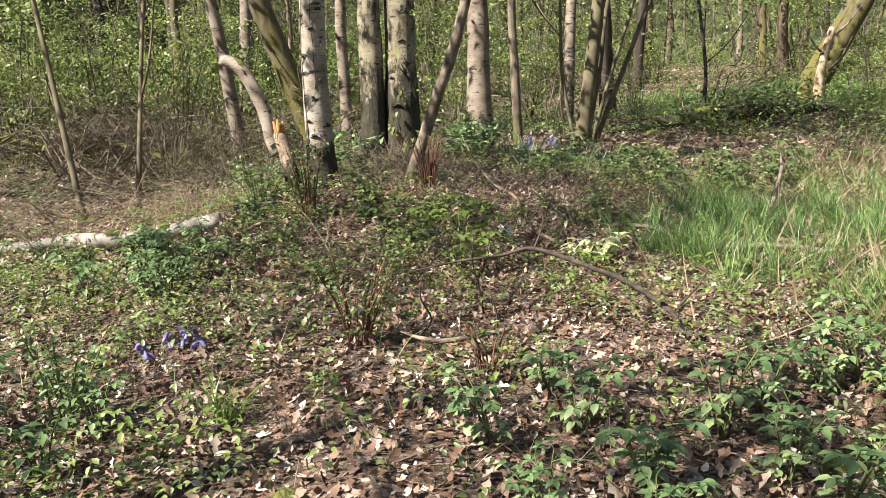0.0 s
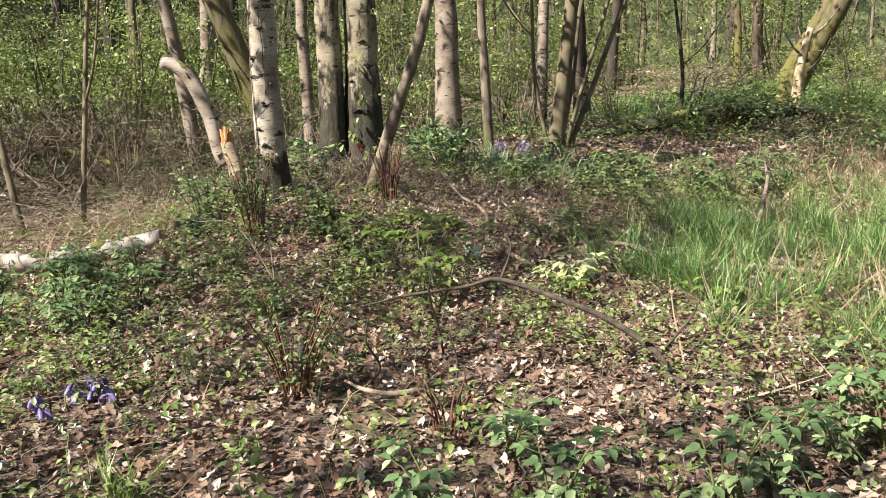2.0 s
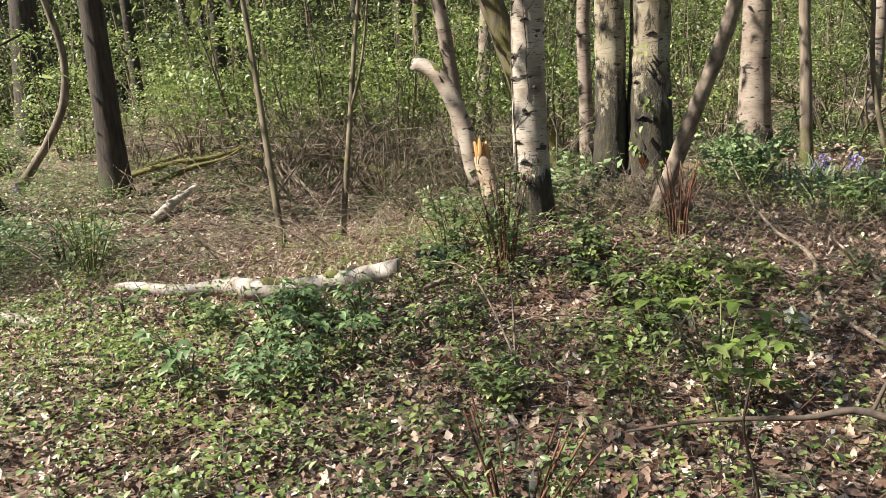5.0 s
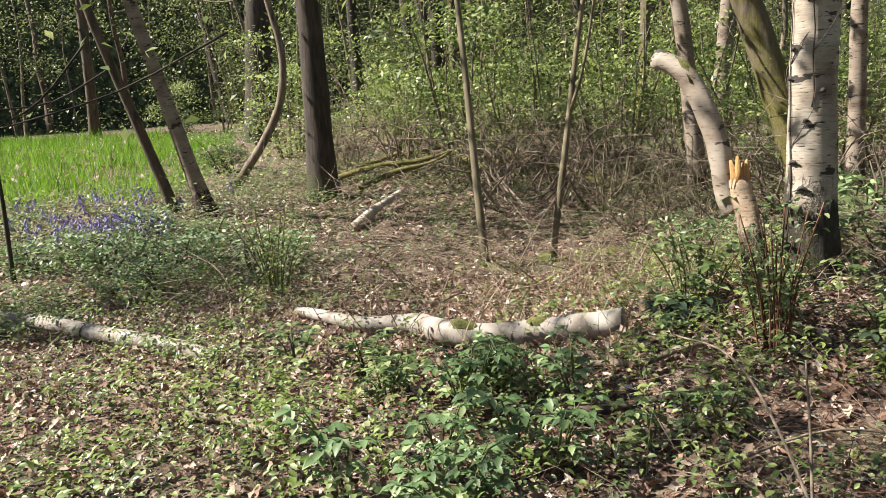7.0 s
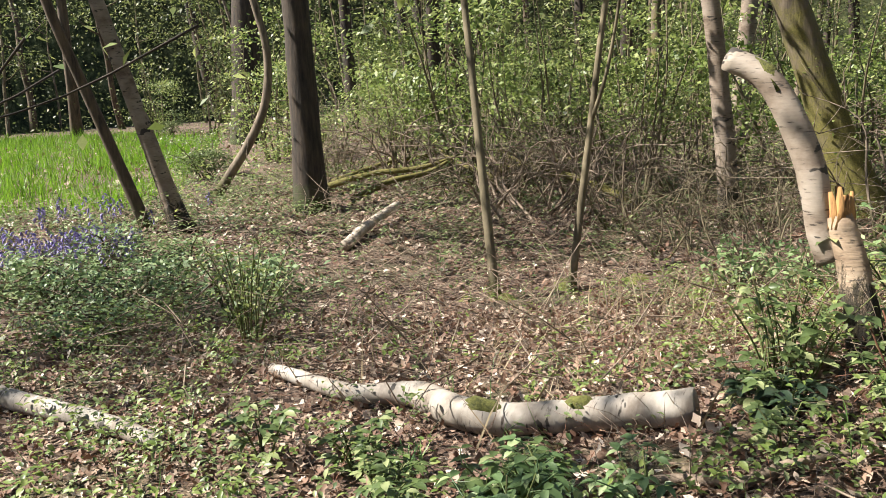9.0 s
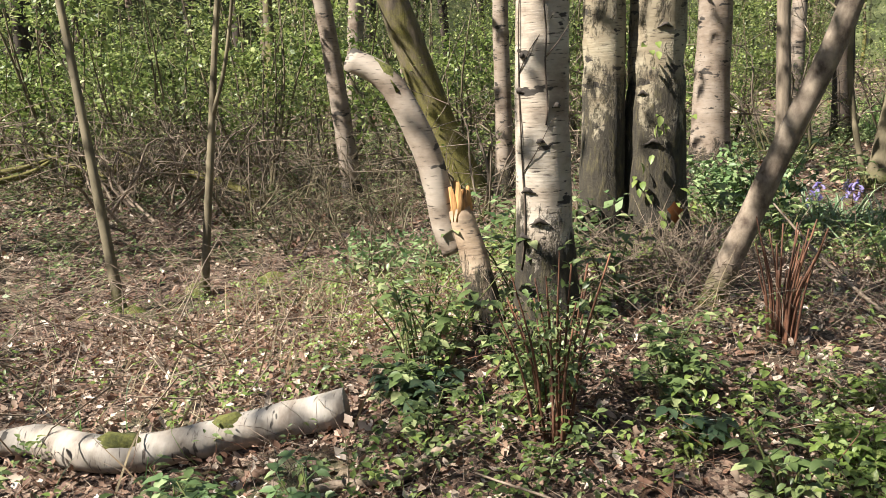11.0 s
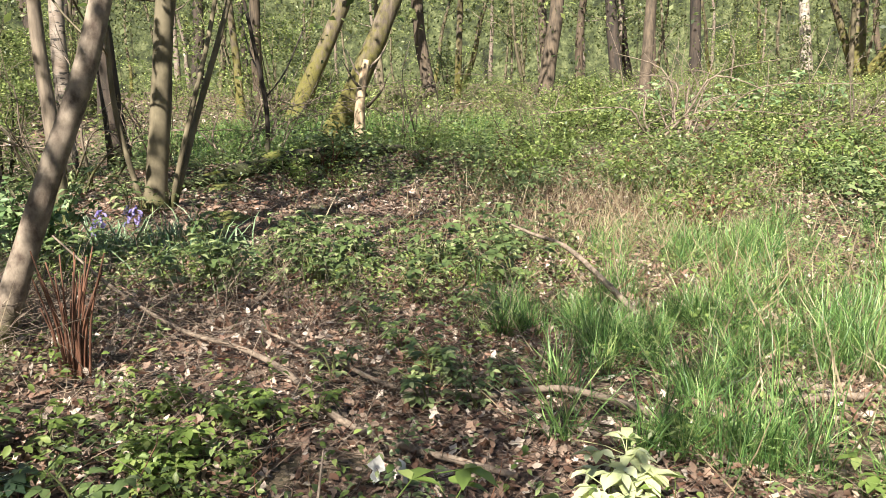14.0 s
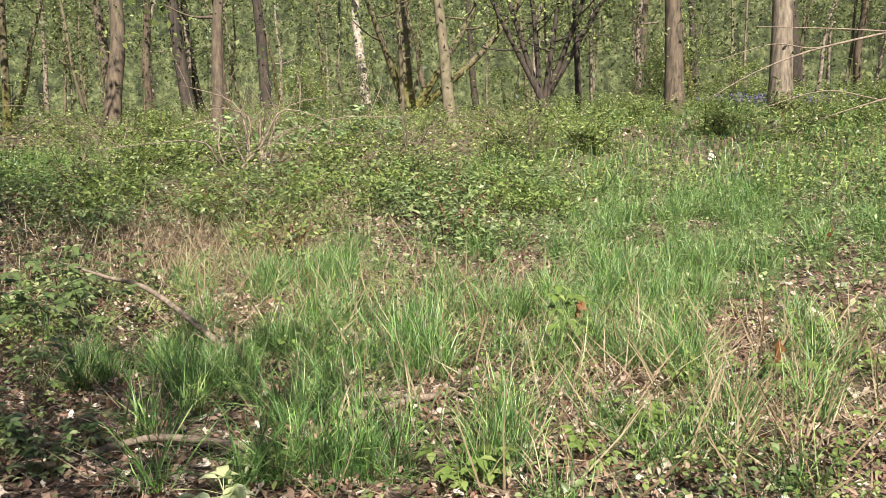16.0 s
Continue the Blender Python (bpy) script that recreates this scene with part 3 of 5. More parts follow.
tube(s, bend([q, q + Vector((.16, .05, .5)), q + Vector((.30, .1, 1.3)), q + Vector((.45, .1, 2.4))], 4), blend(.022, .008, 13), 8)
part("fork", s, M_BARK_OLIVE, root)
make_tree("tree", "dark straight trunk at the glade's edge", (-8.47, 14.38, 0.09), (-8.50, 14.42, 2.96), 0.41, 11, M_BARK_DARK, 12, 1.35, sides=18, low=4.5)
make_tree("tree", "large dark trunk deep in the wood", (-18.75, 22.17, 0.6), (-18.6, 22.41, 4.66), 0.86, 13, M_BARK_DARK, 13, 1.2, sides=18, low=5.5)
make_tree("leaning_tree", "dark slim trunk leaning beside the grass", (-9.27, 12.34, 0.12), (-9.70, 11.65, 2.96), 0.147, 8, M_BARK, 14, 1.3, low=4.5)
make_tree("birch_tree", "leaning birch with a black mossy foot by the grass", (-8.87, 12.55, 0.12), (-9.24, 12.0, 2.92), 0.205, 9, M_BIRCH_THIN, 15, 1.8, low=4.5)
make_tree("leaning_tree", "crooked reddish trunk at the grass edge", (-10.85, 14.65, 0.1), (-10.49, 15.09, 0.9), 0.15, 7, M_BARK_GREY, 16, 1.3, sway=.03, low=4.2, via=[(-10.27, 15.33, 1.54), (-10.21, 15.4, 2.35), (-10.32, 15.28, 3.24)])
make_tree("sapling", "thin dark sapling near a fallen log", (-7.45, 9.19, 0), (-7.46, 9.2, 1.42), 0.045, 2.6, M_BARK_DARK, 17, 1.3, low=1.9, leaves=60)
make_tree("tree", "dark trunk beyond bluebells", (3.2, 19.7, 0.14), (3.12, 19.72, 2.36), 0.317, 9, M_BARK_DARK, 18, 1.3, low=4)
make_tree("tree", "slim yellowish trunk with several stems", (2.23, 15.0, 0.4), (2.45, 14.95, 2.1), 0.215, 8, M_BARK_OLIVE, 19, 1.3, low=3)
for k, (dx, dy) in enumerate(((-.5, .1), (.35, .2), (.75, -.1), (1.1, .3))):
    make_tree("tree", "thin yellowish side stem of a clumped tree", (2.23 + dx * .2, 15.0 + dy * .3, .4), (2.35 + dx * .8, 15.0 + dy, 2.3), 0.06 + .02 * (k % 2), 6, M_BARK_OLIVE, 190 + k, 1.2, low=2.3, leaves=260, sides=8, sway=.08)
make_tree("leaning_tree", "leaning trunk with yellow moss behind the bank", (7.35, 20.6, 0.24), (8.35, 20.2, 2.4), 0.44, 9, M_MOSSY, 20, 1.3, low=4)
make_tree("leaning_tree", "leaning pale mossy trunk in the wood", (9.3, 26.0, 0.4), (10.3, 25.7, 2.5), 0.45, 10, M_MOSSY, 21, 1.3, low=4)
make_tree("sapling", "thin dark forked sapling by the bank", (4.5, 17.2, 0.1), (4.5, 17.3, 1.5), 0.07, 4.5, M_BARK_DARK, 22, 1.3, low=1.6, leaves=90, sway=.05)
make_tree("tree", "straight slim dark trunk above undergrowth", (13.89, 18.49, 0.41), (14.4, 18.7, 3.4), 0.27, 9, M_BARK, 23, 1.25, low=3.2)
make_tree("tree", "thick brown trunk in the wood", (15.52, 23.35, 0.59), (16.1, 23.4, 3.3), 0.44, 10, M_BARK, 24, 1.25, low=4)
make_tree("birch_tree", "bright white birch trunk in sunlight", (26.5, 22.0, 0.95), (26.7, 22.5, 4.6), 0.40, 11, M_BIRCH, 25, 1.2, low=5)
make_tree("tree", "pale straight trunk over brambles", (23.67, 17.36, 0.73), (24.0, 17.8, 3.9), 0.39, 11, M_BARK_OLIVE, 26, 1.2, low=4.5)
make_tree("tree", "mossy forked tree with upswept limbs", (27.5, 20.8, 0.95), (27.6, 21.0, 2.4), 0.62, 9, M_MOSSY, 27, 1.2, low=3)
for k, (dx, dz) in enumerate(((-1.2, 2.6), (1.5, 2.4), (2.6, 2.2))):
    make_tree("tree", "upswept mossy limb stem", (27.5, 20.8, .95), (27.6 + dx * .8, 20.6 - dx * .6, .95 + dz), 0.3, 7, M_MOSSY, 270 + k, 1.0, low=3, leaves=300, sides=10)
for k in range(6):
    a = -1.1 + k * .42
    make_tree("tree", "dark stem of a many-stemmed bush tree", (25.6 + .12 * math.sin(a * 3), 14.6 + .15 * k, .8), (25.9 + 1.0 * math.sin(a), 14.9 - 1.5 * math.sin(a), 4.2), 0.20, 8, M_BARK_DARK, 280 + k, 1.1, low=2.5, leaves=420, sides=10)
make_tree("tree", "thin dark pole-like trunk", (26.2, 13.9, .83), (26.8, 14.3, 5), 0.22, 9, M_BARK_DARK, 29, 1.1, low=4)
make_tree("tree", "large brown trunk on the rise", (21.0, 10.0, 1.0), (21.3, 10.2, 4), 0.47, 11, M_BARK, 30, 1.25, low=4.5)
make_tree("tree", "large pale trunk on the rise", (21.6, 7.6, 1.0), (21.9, 7.7, 4), 0.55, 11, M_BARK_GREY, 31, 1.25, low=4.5)
root, line, rad = make_tree("leaning_tree", "leaning trunk above grass", (15.8, 4.2, 0.8), (15.2, 4.9, 3.4), 0.28, 8, M_BARK, 32, 1.2, low=3.4)
for pts, r0 in (([(15.6, 4.4, 2.05), (14.81, 5.0, 1.70), (14.52, 5.57, 1.51), (14.24, 6.11, 1.34), (13.99, 6.59, 1.18)], .03),
                ([(15.3, 4.75, 2.9), (14.96, 5.06, 2.67), (14.67, 5.64, 2.51), (14.08, 6.82, 2.22), (13.66, 7.61, 1.89), (13.30, 8.23, 1.50)], .03),
                ([(14.3, 6.4, 2.33), (14.08, 6.82, 2.26), (13.84, 7.39, 2.33), (13.43, 8.19, 2.07)], .014),
                ([(14.6, 5.75, 2.5), (14.2, 6.5, 2.55), (13.7, 7.6, 2.6)], .014), ([(14.4, 5.8, 1.45), (14.1, 6.6, 1.6), (13.6, 7.6, 1.3)], .012)):
    s = Soup()
    line = bend([Vector(q) - root.matrix_basis.translation for q in pts], 4)
    tube(s, line, blend(r0, .006, len(line)), 7)
    part("bare_limb", s, M_STICK, root, "long bare drooping twig")
make_tree("tree", "thin reddish trunk in the wood", (1.28, 14.6, .35), (1.24, 14.62, 2.24), 0.135, 8, M_BARK_GREY, 33, 1.2, low=3.5)
make_tree("tree", "dark narrow trunk far in the wood", (4.87, 27.0, .3), (5.09, 26.97, 3.08), 0.29, 10, M_BARK_DARK, 39, 1.2, low=4)
make_tree("birch_tree", "pale slim birch among undergrowth", (2.3, 19.0, .16), (2.45, 19.4, 2.4), 0.24, 9, M_BIRCH_THIN, 34, 1.2, low=3.5)


def unseen_shade_tree():
    """An unseen tree, added so that its boughs shade the path; it stands aside from the line walked."""
    root, line, rad = make_tree("tree", "unseen tall tree added so that its boughs shade the path", (-6.4, -0.4, 0), (-6.3, -0.2, 3.0), .34, 9, M_BARK, 35, 1.3, leaves=70, low=6.5)
    r = np.random.default_rng(36)
    o = root.matrix_basis.translation
    # each bough is set where its shadow falls on one chosen ground patch
    for x, y, w, n in ((-2.8, 2.2, .75, 460), (-1.9, 2.3, .7, 260), (-2.3, 1.3, .8, 220), (-4.3, 4.7, .6, 420), (-3.3, 8.3, .45, 300), (-4.7, 6.7, .7, 160), (-2.6, 6.8, .7, 520), (-3.3, 6.1, .5, 260), (-1.3, 6.5, .65, 300), (-2.3, 5.7, .7, 300), (-1.6, 7.6, .5, 240), (-5.4, 5.9, .6, 280), (-6.2, 6.3, .5, 160)):
        e = Vector((x, y, 6.0)) - o
        q = line[min(range(len(line)), key=lambda i: abs(line[i].z - 4.6))]
        s, lv = Soup(), Soup()
        tube(s, bend([q, (q + e) / 2 + Vector((0, 0, .3)), e], 4), blend(.038, .012, 9), 7)
        bough = part("bough", s, M_BARK, root)
        crown_leaves(lv, tuple(e), (w, w, .25), n, .15, r)
        part("foliage", lv, M_WOODLEAF, bough)


unseen_shade_tree()


def broken_birch():
    """The snapped stump with its top still hinged on and hanging out to one side."""
    x, y = -0.93, 10.28
    z = float(gz(x, y))
    root = thing("broken_birch", (x, y, z), "snapped birch stump with orange splintered top and hanging limb", "tree stump")
    s = Soup()
    top = Vector((-0.15, 0.1, 0.60))
    line = bend([(0.03, 0, -.15), (0, 0, 0), (-.06, .04, .3), tuple(top)], 5)
    tube(s, line, [.115, .11, .105, .1, .095, .09, .085, .08, .076, .072, .07, .068, .066, .064, .062, .06], 16, .05, random.Random(3))
    part("stump", s, birch_mat("stump_bark", (0.38, 0.30, 0.22), 0.32), root)
    r = random.Random(5)
    for k in range(13):
        a = 2 * math.pi * k / 13
        q = top + Vector((math.cos(a) * .038, math.sin(a) * .038, -.05))
        h = .07 + .07 * r.random() if math.cos(a) > -.5 else .03
        sp = Soup()
        tube(sp, [q, q + Vector((r.uniform(-.01, .01), 0, h * .6)), q + Vector((r.uniform(-.02, .02), 0, h + .05))], [.028, .024, .008], 5, .25, r)
        part("splinter", sp, M_SPLIT, root, "orange torn wood splinter")
    li = Soup()
    pts = bend([(-.17, .10, .40), (-.22, .10, .52), (-.28, .12, .82), (-.40, .14, 1.10), (-.50, .15, 1.24), (-.66, .16, 1.33)], 4)
    tube(li, pts, blend(.070, .066, 9) + blend(.066, .058, len(pts) - 9), 14, .05, random.Random(8))
    part("hinged_limb", li, M_LIMB, root, "peeling pale birch limb with a cut end")
    mo = Soup()
    tube(mo, [Vector((-.42, .13, 1.16)), Vector((-.48, .14, 1.255)), Vector((-.56, .145, 1.31))], [.045, .05, .03], 9, .2, random.Random(9))
    part("moss_patch", mo, M_MOSS, root)


broken_birch()


def jagged_stump():
    x, y = 7.07, 19.03
    z = float(gz(x, y))
    root = thing("jagged_stump", (x, y, z), "pale barkless broken trunk, jagged at the top", "tree stump")
    s = Soup()
    tube(s, bend([(0, 0, -.1), (.02, 0, .3), (.06, 0, .9), (.22, 0, 1.6)], 4), blend(.13, .06, 13), 10, .15, random.Random(4))
    part("trunk", s, bark_mat("weathered_wood", (0.55, 0.42, 0.27), (0.22, 0.14, 0.08), None), root)
    for k in range(4):
        s = Soup()
        a = k * 1.7
        q = Vector((.2, 0, 1.4 - .2 * k))
        tube(s, [q, q + Vector((.3 * math.cos(a), .3 * math.sin(a), .25)), q + Vector((.55 * math.cos(a), .5 * math.sin(a), .6))], [.03, .02, .005], 6)
        part("stub", s, M_BARK_GREY, root)


jagged_stump()


# ---------------------------------------------------------------- fallen wood
def fallen(name, label, pts, radii, material, sides=10, rough=.06, lift=0.0, category="log", seed=1, moss=()):
    """A log or branch on the ground. pts: (x, y, height of its axis above the ground)."""
    x0, y0 = pts[0][0], pts[0][1]
    z0 = float(gz(x0, y0))
    root = thing(name, (x0, y0, z0), label, category)
    P = [(x - x0, y - y0, float(gz(x, y)) + h - z0) for x, y, h in pts]
    line = bend(P, 5)
    rr = np.interp(np.linspace(0, 1, len(line)), np.linspace(0, 1, len(radii)), radii)
    s = Soup()
    tube(s, line, list(rr), sides, rough, random.Random(seed))
    part("wood", s, material, root)
    for k, w in moss:
        i = int(k * (len(line) - 2))
        m = Soup()
        up = Vector((0, -.01, rr[i] * .52))
        d = (line[i + 1] - line[i - 1]).normalized()
        tube(m, [line[i] - d * w + up, line[i] - d * w * .4 + up * 1.15, line[i] + d * w * .4 + up * 1.15, line[i] + d * w + up], [rr[i] * .3, rr[i] * .62, rr[i] * .6, rr[i] * .25], 12, .2, random.Random(i))
        part("moss_patch", m, M_MOSS, root, "yellow-green moss cushion")
    return root, line


fallen("birch_log", "fallen white birch log with moss patches on leaf litter", [(-3.95, 9.52, .04), (-3.66, 9.40, .05), (-3.19, 9.36, .06), (-2.83, 9.45, .09), (-2.52, 9.33, .075), (-2.28, 9.34, .07), (-2.04, 9.46, .07), (-1.85, 9.55, .075), (-1.47, 9.64, .08)],
       [.03, .042, .05, .075, .08, .072, .075, .078], M_LOG, 18, .05, moss=((.62, .11), (.87, .08)))
fallen("birch_log", "thin fallen pale birch log half in plants", [(-6.3, 8.2, .06), (-5.97, 8.26, .06), (-5.40, 8.39, .06), (-4.70, 8.42, .06), (-3.97, 8.47, .05), (-3.55, 8.46, .04)], [.05, .055, .06, .055, .05, .04], M_LOG, 14, .06)
fallen("birch_log", "short grey cut log on the litter", [(-6.6, 13.0, .07), (-6.85, 13.7, .11), (-7.05, 14.5, .17)], [.062, .06, .055], bark_mat("grey_log_bark", (.5, .43, .35), (.2, .16, .12), None), 14, .05)
fallen("fallen_branch", "long curved bare grey branch on the ground", [(.62, 11.7, .42), (.78, 11.15, .24), (.96, 10.65, .1), (1.12, 10.25, .06), (1.20, 9.9, .05), (1.20, 9.44, .04), (1.26, 9.17, .04), (1.35, 8.94, .04), (1.52, 8.62, .03)], [.006, .009, .012, .014, .016, .017, .016, .012], M_STICK, 9, .1, category="branch")
fallen("fallen_branch", "long mossy-brown stick lying in litter", [(1.32, 10.5, .1), (1.50, 9.85, .05), (1.61, 9.52, .05), (1.85, 9.26, .05), (2.2, 9.10, .06), (2.31, 8.81, .06), (2.37, 8.55, .05)], [.007, .010, .012, .015, .017, .017, .016], M_STICK, 9, .12, category="branch")
fallen("fallen_branch", "thick short crooked branch beside grass", [(2.25, 8.25, .03), (2.36, 8.36, .04), (2.62, 8.42, .05), (2.95, 8.36, .05), (3.3, 8.21, .03)], [.012, .019, .023, .023, .018], M_STICK, 10, .12, category="branch")
fallen("fallen_branch", "thick broken branch end in the grass", [(2.95, 8.75, .05), (3.05, 8.55, .06), (3.15, 8.35, .05)], [.02, .024, .02], M_STICK, 10, .12, category="branch")
fallen("fallen_branch", "straight pale bare branch propped over brambles", [(4.13, 11.9, .34), (3.9, 11.15, .34), (3.70, 10.52, .30), (3.33, 9.59, .12)], [.008, .013, .017, .021], M_STICK, 9, .1, category="branch")
fallen("arched_branch", "dark arched dead branch standing over nettles", [(2.25, 6.5, .0), (2.08, 6.53, .02), (1.97, 6.6, .03), (1.94, 6.73, .11), (1.75, 6.83, .23), (1.53, 6.94, .31), (1.24, 7.05, .38), (1.06, 7.05, .34), (.81, 7.04, .32), (.55, 6.98, .29)], [.022, .02, .019, .017, .015, .013, .012, .009, .007, .004], M_STICK_DARK, 9, .12, category="branch")
for pts in ([(.95, 7.0, .02), (.93, 6.95, .2), (.90, 6.92, .36), (.92, 6.95, .5)], [(1.02, 6.6, .02), (1.03, 6.62, .15), (1.0, 6.6, .28)], [(.6, 6.6, .02), (.7, 6.5, .16), (.66, 6.42, .3), (.68, 6.4, .42)], [(1.94, 6.73, .1), (2.1, 6.85, .2), (2.2, 7.0, .25)], [(1.24, 7.05, .37), (1.3, 7.1, .52), (1.28, 7.12, .6)]):
    fallen("dead_twig", "dark bare upright twig in sunlit litter", pts, [.007, .005, .003], M_STICK_DARK, 6, .1, category="twig")
fallen("fallen_branch", "short curved damp stick on bare litter", [(.54, 6.52, .09), (.65, 6.38, .10), (.78, 6.35, .10), (.92, 6.42, .10), (1.10, 6.52, .10)], [.006, .011, .014, .012], M_STICK, 8, .1, category="branch")
fallen("fallen_branch", "grey broken stick in front of fern stems", [(-1.61, 8.98, .03), (-1.36, 9.08, .03), (-1.12, 9.1, .03), (-1.0, 9.21, .05), (-.82, 9.27, .07)], [.014, .018, .018, .012], M_STICK, 9, .15, category="branch")
fallen("fallen_branch", "dark rotten branch by the white log", [(-1.75, 8.35, .03), (-1.45, 8.5, .04), (-1.1, 8.62, .04), (-.7, 8.95, .03)], [.012, .02, .022, .014], M_STICK_DARK, 9, .15, category="branch")
fallen("fallen_branch", "short pale stick among leaves", [(-2.85, 7.75, .03), (-2.5, 7.82, .04), (-2.2, 7.75, .03)], [.018, .022, .018], M_STICK, 9, .15, category="branch")
fallen("fallen_log", "dark mossy rotten log lying on the bank", [(2.7, 16.45, .05), (3.6, 16.75, .08), (4.5, 17.0, .1), (5.4, 17.0, .1), (6.7, 17.1, .08)], [.05, .09, .12, .12, .07], M_BARK_DARK, 12, .18, moss=((.3, .3), (.55, .25)))
for k, pts in enumerate(([(.02, 7.75, 0), (-.22, 8.0, .34), (-.45, 8.25, .48), (-.75, 8.5, .44)], [(-.1, 7.9, 0), (-.16, 8.1, .3), (-.2, 8.2, .5)], [(.45, 8.3, 0), (.6, 8.45, .25), (.72, 8.6, .38)], [(-.55, 8.3, .02), (-.2, 8.6, .1), (.2, 8.75, .06)])):
    fallen("dead_cane", "thin pale arching dead bramble cane", pts, [.006, .005, .003], M_STICK, 6, .05, category="cane", seed=k)
for k, (x, y, a, ln) in enumerate(((-8.2, 15.8, .4, 2.4), (-7.2, 16.4, 2.6, 2.8), (-6.4, 16.9, .2, 2.2), (-5.6, 16.2, 2.9, 2.5), (-8.9, 17.0, 1.0, 2.6), (-7.6, 15.4, .9, 1.6))):
    c, d = math.cos(a) * ln / 2, math.sin(a) * ln / 2
    fallen("fallen_branch", "mossy fallen limb in a brush heap", [(x - c, y - d, .1), (x - c * .3, y - d * .3, .32), (x + c * .4, y + d * .4, .42), (x + c, y + d, .62)], [.05, .045, .035, .012], M_MOSSY, 9, .15, category="branch", seed=k)


# ---------------------------------------------------------------- shrubs, copied round the wood
def proto_shrub(seed, stems, height, spread, leaves, size, material, bark, shape=LEAF_SMALL):
    rnd, r = random.Random(seed), np.random.default_rng(seed)
    root = thing("shrub", (0, 0, -60), "leafy spring shrub with thin upright stems", "shrub", "woodland shrubs")
    lv = Soup()
    for k in range(stems):
        a, s = rnd.uniform(0, 6.28), Soup()
        h, w = height * rnd.uniform(.55, 1.0), spread * rnd.uniform(.3, 1)
        e = Vector((math.cos(a) * w, math.sin(a) * w, h))
        b = Vector((math.cos(a) * .12, math.sin(a) * .12, -.06))
        m = (b + e) / 2 + Vector((rnd.uniform(-.15, .15), rnd.uniform(-.15, .15), .1))
        line = bend([b, m, e], 4)
        tube(s, line, blend(.012 + .004 * height, .004, len(line)), 5)
        part("stem", s, bark, root)
        n = leaves // stems
        knots = 4
        t = r.uniform(.25, 1.05, knots)
        idx = np.clip((t * (len(line) - 1)).astype(int), 0, len(line) - 1)
        heart = np.array([tuple(line[i]) for i in idx]) + r.normal(0, 1, (knots, 3)) * np.array([.26, .26, .12]) * (0.5 + height * .25)
        c = heart[r.integers(0, knots, n)] + r.normal(0, 1, (n, 3)) * np.array([.17, .17, .07]) * (0.5 + height * .25)
        c[:, 2] = np.maximum(c[:, 2], .05)
        strew(lv, shape, c, r.uniform(0, 6.28, n), r.normal(-.15, .5, n), r.normal(0, .5, n), r.uniform(.6, 1.3, n) * size)
    part("foliage", lv, material, root)
    return root


def copies(proto, places, rnd, lo=.75, hi=1.25):
    """The first goes to the first place, the others are copies."""
    for i, (x, y) in enumerate(places):
        k = rnd.uniform(lo, hi)
        m = pose(x, y, float(gz(x, y)) - .01, rnd.uniform(-5, 5), rnd.uniform(-5, 5), rnd.uniform(0, 360)) @ Matrix.Diagonal((k, k, k * rnd.uniform(.85, 1.1), 1))
        if i == 0:
            proto.matrix_basis = m
        else:
            copy_thing(proto, m)


def ring_places(count, r0, r1, a0, a1, rnd, keep):
    out, tries = [], 0
    while len(out) < count and tries < 20000:
        tries += 1
        a, r = radians(rnd.uniform(a0, a1)), math.sqrt(rnd.uniform(r0 * r0, r1 * r1))
        x, y = -.4 + r * math.cos(a), 7 + r * math.sin(a)
        if keep(x, y):
            out.append((x, y))
    return out


LAWN_LEFT = [(-13.6, 10.6), (-10.7, 13.1), (-12.2, 15.0), (-15, 17.6), (-19.7, 22), (-27, 24), (-34, 18), (-26, 10.5)]
GRASS_RIGHT = [(2.2, 8.6), (2.5, 9.4), (2.8, 10.3), (4.2, 10.6), (5.6, 11.8), (7.4, 12.0), (10.8, 9.5), (12.5, 6.0), (9, 3.8), (4.6, 5.2), (3.0, 6.6), (2.3, 7.5)]
GRASS_BACK = [(3.5, 18.6), (7, 18.0), (9.5, 17.4), (14, 21), (9, 26), (4, 24)]


def open_wood(x, y):
    """Where tall growth may stand: not in the glade, on the lawn or on the line walked."""
    if inside(x, y, LAWN_LEFT) or inside(x, y, GRASS_RIGHT) or inside(x, y, GRASS_BACK):
        return False
    r = math.hypot(x + .4, y - 7)
    ang = math.degrees(math.atan2(y - 7, x + .4))
    near = 10.5
    if 20 < ang < 80:
        near = 13.5
    if -40 < ang <= 20:
        near = 15.5
    if 133 < ang < 165:
        near = 15.5
    if 98 < ang < 118:
        near = 11.5
    return r > near


def deep_wood(x, y):
    """Where the surrounding trees may stand: behind the trees that were placed one by one."""
    r = math.hypot(x + .4, y - 7)
    ang = math.degrees(math.atan2(y - 7, x + .4))
    near = 17.0
    if -12 < ang < 50:
        near = 29.0
    elif 50 <= ang < 95:
        near = 21.0
    elif 125 < ang < 165:
        near = 20.0
    return open_wood(x, y) and r > near


def sunny_strip(x, y):
    """False where a crown would stand between the sun and the open ground in front of the birches."""
    return all(math.hypot(x + .82 * k - .1, y + .57 * k - 6.9) > 2.5 for k in range(3, 10))


